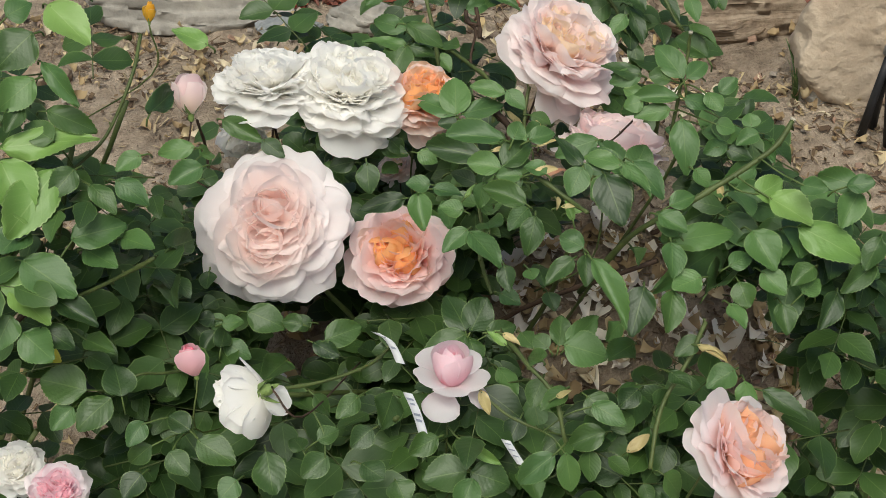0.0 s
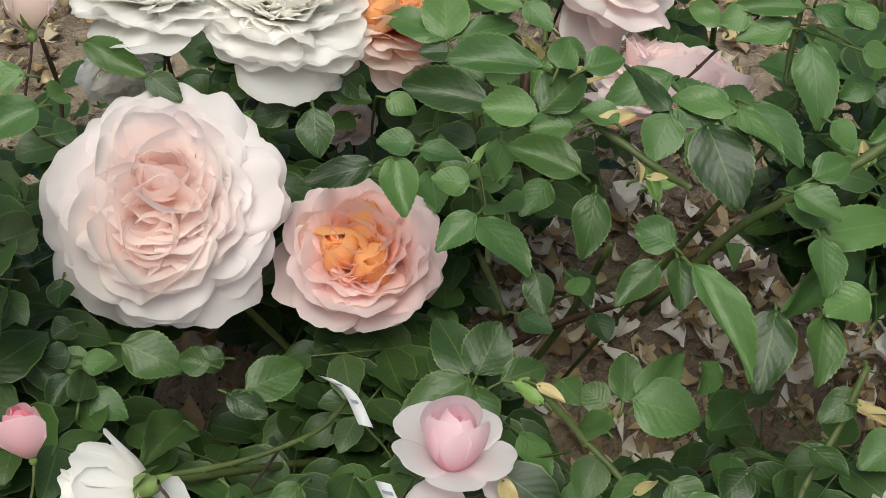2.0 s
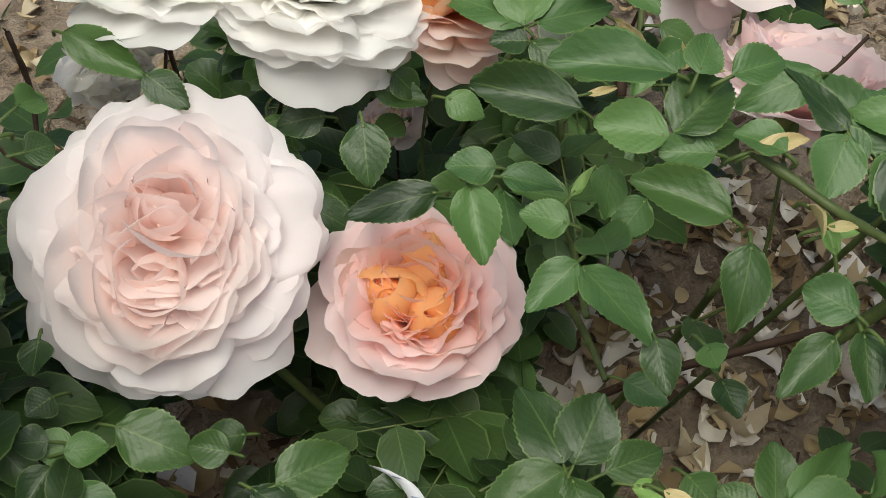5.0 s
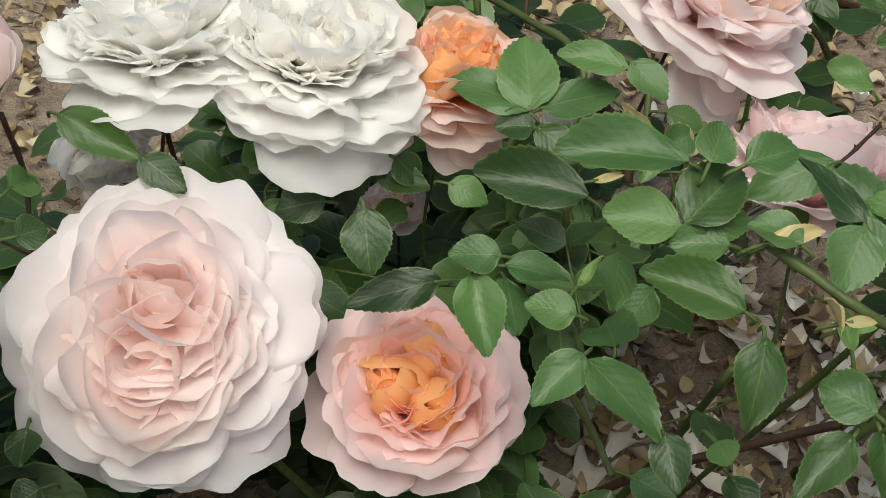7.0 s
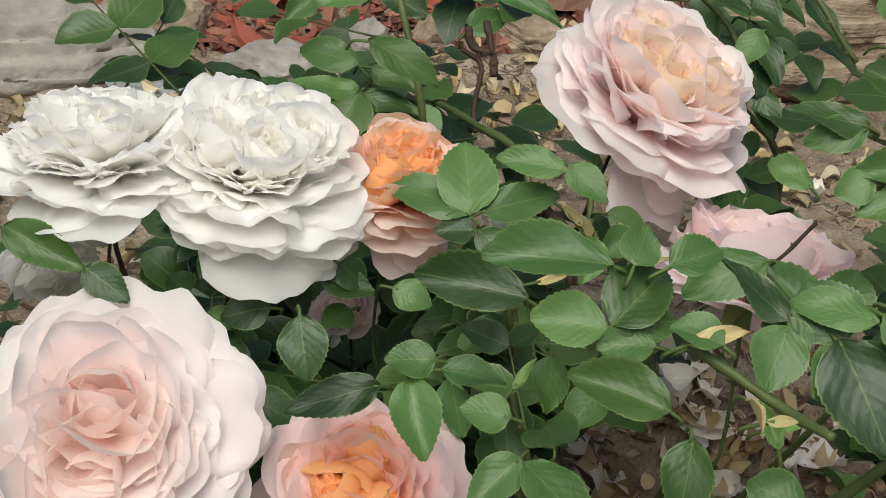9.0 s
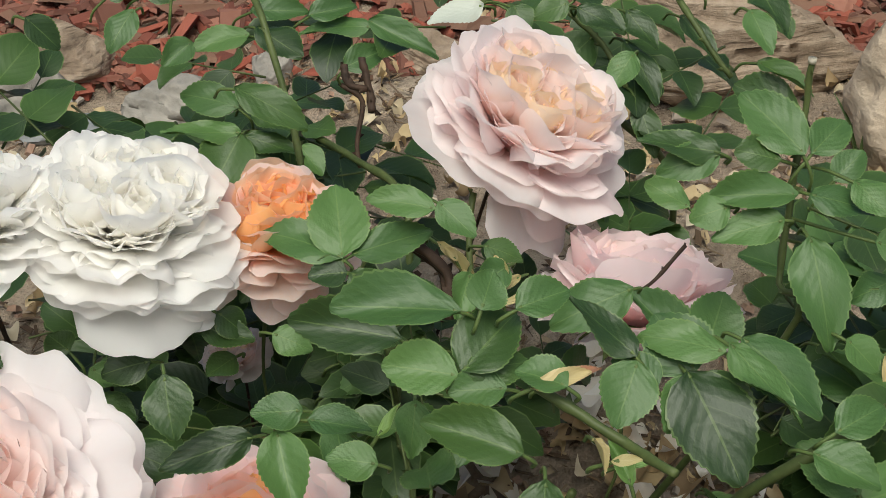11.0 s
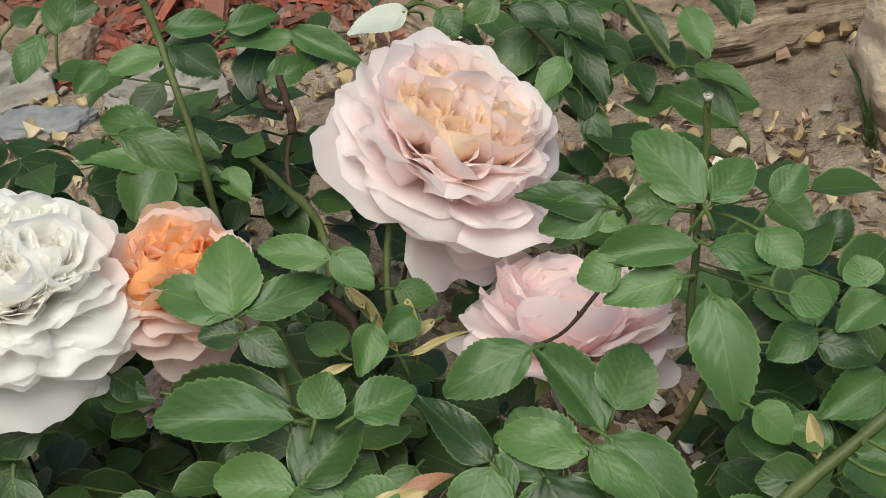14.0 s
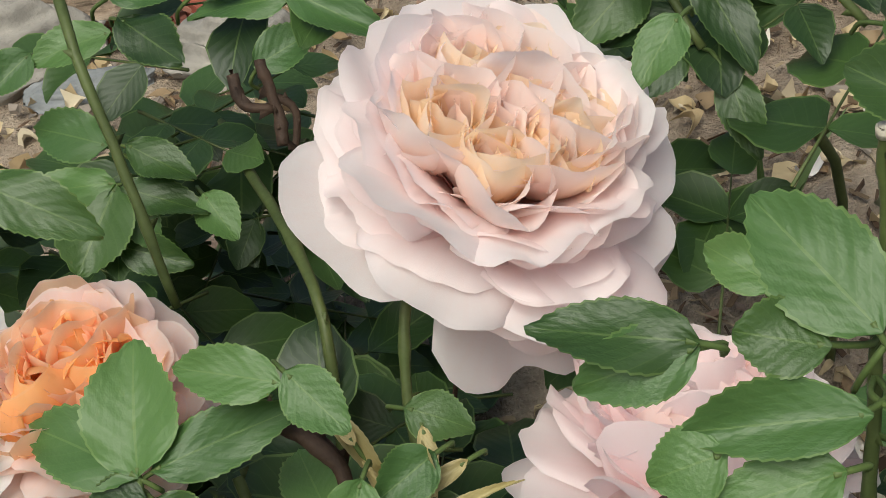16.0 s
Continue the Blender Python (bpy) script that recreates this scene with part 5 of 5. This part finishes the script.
def outer_stalks(plant):
    """Stalks that join the outer leaves to the nearest cane."""
    sv, sf = [], []
    wood = WOOD[plant.name]
    for base, way in JOINTS[plant.name]:
        near = min(wood, key=lambda w: (w - base).length + max(0, w.z - base.z))
        gap = near - base
        end = near if gap.length < 0.035 and gap.normalized().dot(-way) > 0.1 else base - way * 0.007 + Vector((0, 0.005, -0.010))
        if blocked(base.lerp(end, 0.5), 0.9):
            end = base - way * 0.004 + Vector((0, 0.004, -0.006))
        mid = base.lerp(end, 0.45) - way * 0.002
        tv, tf = tube(smooth_line([base + way * 0.002, mid, end], 4), [0.0006] * 9, 5, len(sv))
        sv += tv
        sf += tf
    ob = new("stalk_tangle", mesh_of("stalk_tangle", sv, sf, PETIOLE))
    under(ob, plant, Matrix.Identity(4))
    tagged(ob, kind="stuff")


# openings in the foliage through which the soil shows
GAPS = [(0.123, 0.159), (0.160, 0.117), (0.099, 0.146), (-0.077, 0.145), (0.107, 0.174), (0.208, 0.192), (0.190, 0.126), (0.172, 0.177), (0.209, 0.155), (0.192, 0.199), (0.246, 0.135), (0.134, 0.108)]
GAPS += [(0.160, 0.144), (0.137, 0.132), (0.276, 0.117), (0.301, 0.118), (0.317, 0.100), (-0.072, 0.139), (0.110, 0.171), (0.301, 0.082), (0.180, 0.130), (0.234, 0.148), (0.107, 0.146), (0.202, 0.165)]
for gx, gy in GAPS:
    CLEAR.append((Vector((gx, gy, height(gx, gy))), 0.003))
CLEAR += [(Vector((-0.029, -0.078, 0.403)), 0.006), (Vector((-0.022, -0.147, 0.414)), 0.006)]  # the labels stay in view


def middle_leaves(plant, count, seed):
    """Leaflets just below the outer ones, where the bush is thickest."""
    rng = random.Random(seed)
    crown = list(CROWN[plant.name])
    made = tries = 0
    while made < count and tries < 6000:
        tries += 1
        c = rng.choice(crown)
        p = c + Vector((rng.uniform(-0.035, 0.035), rng.uniform(-0.01, 0.05), -rng.uniform(0.018, 0.06)))
        if p.x < 0.0 or p.y > 0.08 or p.z < 0.28:
            continue
        a = rng.uniform(0, 6.28)
        way = Vector((math.cos(a), math.sin(a), rng.uniform(-0.5, 0.1))) * rng.uniform(0.020, 0.032)
        if blocked(p) or blocked(p + way) or blocked(p + way * 0.5):
            continue
        # most take the lightened leaf colour, which stands in for light on them
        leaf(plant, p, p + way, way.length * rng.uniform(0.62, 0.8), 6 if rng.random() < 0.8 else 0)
        made += 1


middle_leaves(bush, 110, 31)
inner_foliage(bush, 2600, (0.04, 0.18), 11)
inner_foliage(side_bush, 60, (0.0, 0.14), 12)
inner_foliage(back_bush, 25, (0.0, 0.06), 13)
for plant in (bush, side_bush, back_bush):
    outer_stalks(plant)


# ---- stones ----
def rock(place, size, turn, material, label, seed, layers=0.0, sink=0.25):
    bm = bmesh.new()
    bmesh.ops.create_icosphere(bm, subdivisions=5, radius=1)
    off = Vector((seed * 3.7, seed * 1.3, 0))
    rng = random.Random(seed)
    cuts = [(Vector((rng.uniform(-1, 1), rng.uniform(-1, 1), rng.uniform(-0.4, 1))).normalized(), rng.uniform(0.55, 0.85)) for _ in range(11)]
    for v in bm.verts:
        d = v.co.normalized()
        r = min([1.0] + [h / max(0.05, d.dot(n)) for n, h in cuts if d.dot(n) > 0.05])
        r *= 1 + 0.10 * noise.noise(d * 2.3 + off) + 0.05 * noise.noise(d * 7 + off) + 0.02 * noise.noise(d * 19 + off)
        p = d * r
        if layers:
            s = p.z / layers
            p.z = (math.floor(s) + min(1.0, (s - math.floor(s)) * 2.2)) * layers
            p += Vector((d.x, d.y, 0)) * 0.05 * noise.noise(Vector((seed, math.floor(s) * 5.1, 0)))
        v.co = Vector((p.x * size[0], p.y * size[1], p.z * size[2]))
    me = bpy.data.meshes.new("rock")
    bm.to_mesh(me)
    bm.free()
    me.materials.append(material)
    me.polygons.foreach_set("use_smooth", [True] * len(me.polygons))
    ob = new("rock", me)
    x, y = place
    ob.matrix_basis = pose(x, y, height(x, y) + size[2] * (1 - 2 * sink), 0, 0, turn)
    return tagged(ob, label, "rock", "edging stones")


rock((0.312, 0.435), (0.105, 0.050, 0.055), -8, SANDSTONE, "flat layered tan sandstone slab lying on the soil", 1, 0.22)
rock((0.455, 0.330), (0.108, 0.065, 0.088), 24, PALE_STONE, "large pale tan sandstone boulder beside the bed", 2, 0.0)
rock((0.375, 0.300), (0.022, 0.015, 0.017), -30, GREY_STONE, "small grey stone leaning by the boulder", 3)
rock((-0.150, 0.515), (0.10, 0.04, 0.035), 4, GREY_STONE, "long flat grey stone at the edge of the mulch", 4, 0.3)
rock((-0.055, 0.545), (0.042, 0.026, 0.026), 12, SANDSTONE, "tan rounded stone in the edging row", 5)
rock((0.008, 0.480), (0.042, 0.022, 0.020), -6, GREY_STONE, "grey-brown flat stone in the edging row", 6, 0.3)
rock((-0.068, 0.475), (0.038, 0.018, 0.010), -4, SLATE, "thin blue-grey slate lying on the soil", 7, 0.3)
rock((0.062, 0.500), (0.018, 0.013, 0.016), 50, GREY_STONE, "small grey stone in the edging row", 8)
rock((0.105, 0.500), (0.016, 0.014, 0.016), 15, SANDSTONE, "tan stone in the edging row", 9)
rock((0.165, 0.500), (0.032, 0.020, 0.014), -20, SANDSTONE, "low tan stone in the edging row", 10, 0.3)
rock((-0.290, 0.43), (0.035, 0.022, 0.018), 10, SANDSTONE, "tan stone half sunk in the soil", 12)


# ---- loose matter on the ground ----
def scraps(name, count, spots, maker, material, label, seed, smooth=False):
    rng = random.Random(seed)
    verts, faces = [], []
    for _ in range(count):
        x, y = spots(rng)
        v, f = maker(rng)
        a, b, c = rng.uniform(0, 6.28), rng.gauss(0, 0.35), rng.gauss(0, 0.35)
        m = Euler((b, c, a)).to_matrix()
        at = Vector((x, y, height(x, y) + 0.002 + rng.uniform(0, 0.003)))
        k = len(verts)
        verts += [m @ Vector(q) + at for q in v]
        faces += [tuple(k + i for i in q) for q in f]
    tagged(new(name, mesh_of(name, verts, faces, material, smooth=smooth)), label, kind="stuff")


def chip(rng, long=(0.006, 0.022), wide=(0.25, 0.5), thick=0.22):
    """A split, wedge-ended chip of bark."""
    l = rng.uniform(*long)
    w, h = l * rng.uniform(*wide), l * thick * rng.uniform(0.4, 1)
    e = [rng.uniform(0.4, 1) for _ in range(8)]
    v = [(-l * e[0], -w * e[1], 0), (l * e[2], -w * e[3], 0), (l * e[4], w * e[5], 0), (-l * e[6], w * e[7], 0),
         (-l * e[0] * 0.8, -w * e[1] * 0.8, h), (l * e[2] * 0.9, -w * e[3] * 0.7, h * 0.7), (l * e[4] * 0.8, w * e[5] * 0.8, h), (-l * e[6] * 0.9, w * e[7] * 0.7, h * 0.8)]
    return v, [(3, 2, 1, 0), (4, 5, 6, 7), (0, 1, 5, 4), (1, 2, 6, 5), (2, 3, 7, 6), (3, 0, 4, 7)]


def curled(rng, size=(0.0025, 0.010)):
    """A dry, curled and crumpled petal."""
    s = rng.uniform(*size)
    curl, w = rng.choice((-1, 1)) * rng.uniform(0.8, 3.6), rng.uniform(0.22, 0.75)
    skew, bite, twist = rng.uniform(-1.8, 1.8), rng.uniform(-1, 1), rng.uniform(-0.9, 0.9)
    v = []
    for i in range(5):
        for j in range(5):
            u, t = j / 2 - 1, i / 4
            half = w * math.sin(0.35 + t * 2.3)
            v.append((u * half * s + skew * s * (t - 0.5) ** 2 + 0.03 * s * rng.uniform(-1, 1), (t - 0.5) * 1.7 * s * (1 - 0.1 * abs(curl)) + 0.3 * bite * u * s * t,
                      s * (0.25 + curl * (t - 0.5) ** 2 + 0.35 * abs(curl) * u * u * half + twist * u * (t - 0.5) + 0.035 * rng.uniform(-1, 1))))
    return v, grid_faces(5, 5)


def bed(rng):
    while True:
        x, y = rng.uniform(-0.55, 0.70), rng.uniform(-0.25, 0.62)
        if y < 0.55 - 0.9 * max(0.0, min(x - 0.26, 0.16)):
            return x, y


def mulched(rng):
    while True:
        x, y = rng.gauss(0.05, 0.9), 0.36 + abs(rng.gauss(0, 0.9))
        if y > 0.515 - 0.02 * math.sin(9 * x) - 0.9 * max(0.0, min(x - 0.26, 0.14)) + 0.3 * max(0.0, -0.05 - x):
            return x, y


def dense_mulch(rng):
    while True:
        x, y = mulched(rng)
        if rng.random() < math.exp(-((x / 0.6) ** 2 + ((y - 0.4) / 0.5) ** 2)):
            return x, y


scraps("bark_mulch", 9000, dense_mulch, lambda r: chip(r, (0.004, 0.017), (0.2, 0.5), 0.3), MULCH, "red-dyed shredded bark mulch", 21)
scraps("bark_mulch", 2600, mulched, lambda r: chip(r, (0.014, 0.04)), MULCH, "red-dyed shredded bark mulch", 22)
def clumped(rng):
    """Litter lies in patches with bare soil between."""
    while True:
        x, y = bed(rng)
        if noise.noise(Vector((x * 7, y * 7, 8.0))) + 0.5 * rng.random() > 0.2:
            return x, y


scraps("dry_litter", 14000, clumped, lambda r: chip(r, (0.0015, 0.007), (0.10, 0.45), 0.10), LITTER, "dry brown leaf and twig litter on soil", 23)
scraps("straw", 900, clumped, lambda r: chip(r, (0.006, 0.020), (0.03, 0.07), 0.05), STRAW, "thin dry straw and stalk bits on soil", 28)
scraps("pebbles", 900, bed, lambda r: chip(r, (0.002, 0.006), (0.6, 1.0), 0.7), PEBBLE, "small soil clods and pebbles", 24)


def beneath(rng):
    while True:
        x, y = rng.uniform(-0.15, 0.34), rng.uniform(-0.14, 0.20)
        if rng.random() < 0.4 + 0.6 * (x > 0.05):
            return x, y


def drift(rng):
    """Petals gather in loose drifts round and behind the bush."""
    while True:
        x, y = bed(rng)
        if noise.noise(Vector((x * 6, y * 6, 3.0))) + 0.35 * rng.random() > 0.12:
            return x, y


scraps("fallen_petals", 380, beneath, lambda r: curled(r, (0.005, 0.013)), PETAL_DRY, "dry cream fallen petals under the bush", 27, True)
scraps("fallen_petals", 2600, drift, lambda r: curled(r, (0.002, 0.0095)), PETAL_DRY, "drift of dry cream and tan fallen rose petals", 25, True)


scraps("fallen_petals", 330, beneath, lambda r: curled(r, (0.005, 0.013)), PETAL_WHITE, "fresh white fallen petals under the bush", 26, True)


def fallen(x, y, size, turn, white, label):
    rng = random.Random(int(x * 1000 + y * 77))
    v, f = curled(rng, (size, size))
    ob = new("fallen_petal", mesh_of("fallen_petal", v, f, PETAL_WHITE if white else PETAL_DRY))
    ob.matrix_basis = pose(x, y, height(x, y) + 0.001, 0, 0, turn)
    tagged(ob, label, "fallen petal", "petals on the soil")


for i in range(80):
    px, py = dice.gauss(0.25, 0.07), dice.gauss(0.33, 0.04)
    white = dice.random() < 0.12
    fallen(px, py, dice.uniform(0.005, 0.0095), dice.uniform(0, 360), white, "curled white fallen rose petal on soil" if white else "curled tan dry rose petal on soil")


for gx, gy in GAPS:
    for i in range(4):
        white = dice.random() < 0.55
        fallen(gx + dice.gauss(0, 0.013), gy + dice.gauss(0, 0.013), dice.uniform(0.010, 0.019), dice.uniform(0, 360), white, "curled white fallen rose petal on soil" if white else "curled tan dry rose petal on soil")


# ---- plant labels ----
def plant_label(points, width, bars):
    line = smooth_line(points, 4)
    ob = thing("plant_label", line[-1], "white plastic plant label tied in the bush", "plant label", "plant labels")
    verts, faces = [], []
    across = Vector((0.85, -0.45, 0.1)).normalized() * width / 2
    for q in line:
        for s in (-1, 1):
            verts.append(q + across * s)
            verts.append(q + across * s + Vector((0, 0.0008, -0.0006)))
    for i in range(len(line) - 1):
        a = i * 4
        faces += [(a, a + 2, a + 6, a + 4), (a + 1, a + 5, a + 7, a + 3), (a, a + 4, a + 5, a + 1), (a + 2, a + 3, a + 7, a + 6)]
    under(new("strip", mesh_of("strip", verts, faces, LABEL_WHITE)), ob, Matrix.Identity(4))
    front = Vector((-0.3, -0.75, 0.6)).normalized() * 0.0008
    for i, (a, b) in enumerate(bars):
        p, q = line[a], line[a + 1]
        w = across * b
        under(new("printed_bar", mesh_of("printed_bar", [p - w + front, p + w + front, p.lerp(q, 0.45) + w + front, p.lerp(q, 0.45) - w + front], [(0, 1, 2, 3)], LABEL_INK)), ob, Matrix.Identity(4))


plant_label([(-0.039, -0.069, 0.410), (-0.030, -0.074, 0.406), (-0.024, -0.084, 0.397)], 0.006, [(2, 0.5), (5, 0.5)])
plant_label([(-0.027, -0.139, 0.423), (-0.022, -0.147, 0.414), (-0.018, -0.156, 0.403)], 0.006, [(1, 0.7), (2, 0.5), (4, 0.7), (5, 0.6)])
plant_label([(0.029, -0.163, 0.405), (0.033, -0.168, 0.400), (0.038, -0.173, 0.394)], 0.006, [(1, 0.6), (3, 0.7), (5, 0.6)])


# ---- drip riser and stake ----
def riser(x, y):
    z = height(x, y)
    ob = thing("drip_riser", (x, y, z), "black plastic drip irrigation riser on splayed legs", "sprinkler")
    top = Vector((x - 0.004, y, z + 0.088))
    for i, (dx, dy) in enumerate(((-0.012, 0.0), (0.012, -0.008), (0.004, 0.014))):
        v, f = tube([Vector((x + dx, y + dy, z - 0.005)), top], [0.004, 0.0032], 8)
        under(new("leg", mesh_of("leg", v, f, BLACK_PLASTIC)), ob, Matrix.Identity(4))
    v, f = tube([top - Vector((0, 0, 0.004)), top + Vector((0.001, 0, 0.012)), top + Vector((0.001, 0, 0.013)), top + Vector((0.002, 0, 0.026))], [0.006, 0.006, 0.0042, 0.004], 12)
    under(new("collar", mesh_of("collar", v, f, GREY_METAL)), ob, Matrix.Identity(4))
    v, f = tube([top + Vector((0.002, 0, 0.026)), top + Vector((0.002, 0, 0.036)), top + Vector((0.002, 0, 0.040))], [0.0055, 0.0055, 0.002], 12)
    under(new("nozzle", mesh_of("nozzle", v, f, BLACK_PLASTIC)), ob, Matrix.Identity(4))


riser(0.409, 0.245)


def stake(x, y):
    z = height(x, y)
    v, f = tube([Vector((x, y, z - 0.01)), Vector((x + 0.001, y, z + 0.03)), Vector((x, y, z + 0.10))], [0.008, 0.008, 0.0075], 4)
    tagged(new("garden_stake", mesh_of("garden_stake", v, f, POST_WOOD, smooth=False)), "short dark brown wooden stake in red mulch", "stake")


stake(0.065, 0.70)


# ---- grass tufts and weeds in the bed ----
def tuft(x, y, blades, tall, seed):
    rng = random.Random(seed)
    z = height(x, y)
    ob = thing("grass_tuft", (x, y, z), "thin green grass tuft growing in the soil", "grass", "grass tufts")
    for _ in range(blades):
        a, lean, h = rng.uniform(0, 6.28), rng.uniform(0.1, 0.7), tall * rng.uniform(0.6, 1.1)
        out = Vector((math.cos(a), math.sin(a), 0))
        side = Vector((-out.y, out.x, 0))
        verts, uvs = [], []
        for i in range(7):
            t = i / 6
            c = Vector((x, y, z - 0.003)) + out * (0.006 + lean * h * t * t) + Vector((0, 0, h * t * (1 - 0.35 * lean * t)))
            w = 0.0022 * (1 - t) ** 0.6 + 0.0002
            verts += [c - side * w, c - out * w * 0.5, c + side * w]
            uvs += [(0, t), (0.5, t), (1, t)]
        under(new("blade", mesh_of("blade", verts, grid_faces(7, 3), GRASS, uvs)), ob, Matrix.Identity(4))


for i, (gx, gy, tall) in enumerate(((0.33, 0.10, 0.14), (0.36, 0.06, 0.16), (0.31, 0.04, 0.14), (0.40, 0.12, 0.10), (0.37, 0.02, 0.12), (0.36, 0.30, 0.05), (0.20, 0.26, 0.06), (-0.02, -0.02, 0.14), (-0.28, -0.03, 0.12), (-0.06, -0.04, 0.12))):
    tuft(gx, gy, 9, tall, i)


# ---- a low green shrub far back in the mulch ----
def shrub(x, y, size):
    rng = random.Random(5)
    z = height(x, y)
    ob = thing("low_shrub", (x, y, z), "low bright green shrub in the red mulch", "shrub")
    verts, faces, uvs = [], [], []
    lv = np.array([q.co[:] for q in SMALL_LEAF[0].vertices])
    lf = [tuple(p.vertices) for p in SMALL_LEAF[0].polygons]
    for _ in range(260):
        d = Vector((rng.gauss(0, 1), rng.gauss(0, 1), abs(rng.gauss(0, 1)))).normalized()
        base = Vector((x, y, z)) + d * size * rng.uniform(0.5, 1.0)
        n = Vector((rng.uniform(-1, 1), rng.uniform(-1, 1), 1)).normalized()
        yv = (d - n * d.dot(n)).normalized()
        m = np.array([yv.cross(n) * 0.012, yv * 0.022, n * 0.02])
        k = len(verts)
        verts += list(lv @ m + np.array(base))
        faces += [tuple(k + q for q in f) for f in lf]
        uvs += [((j % 3) / 2, (j // 3) / 8) for j in range(len(lv))]
    leaves = under(new("foliage", mesh_of("foliage", verts, faces, LEAF_YOUNG, uvs)), ob, Matrix.Identity(4))
    tagged(leaves, kind="stuff")
    for i in range(6):
        a = i * 1.05
        v, f = tube([Vector((x, y, z - 0.005)), Vector((x + 0.4 * size * math.cos(a), y + 0.4 * size * math.sin(a), z + 0.7 * size))], [0.003, 0.0015], 5)
        under(new("stem", mesh_of("stem", v, f, BROWN_STEM)), ob, Matrix.Identity(4))


shrub(0.44, 0.62, 0.05)
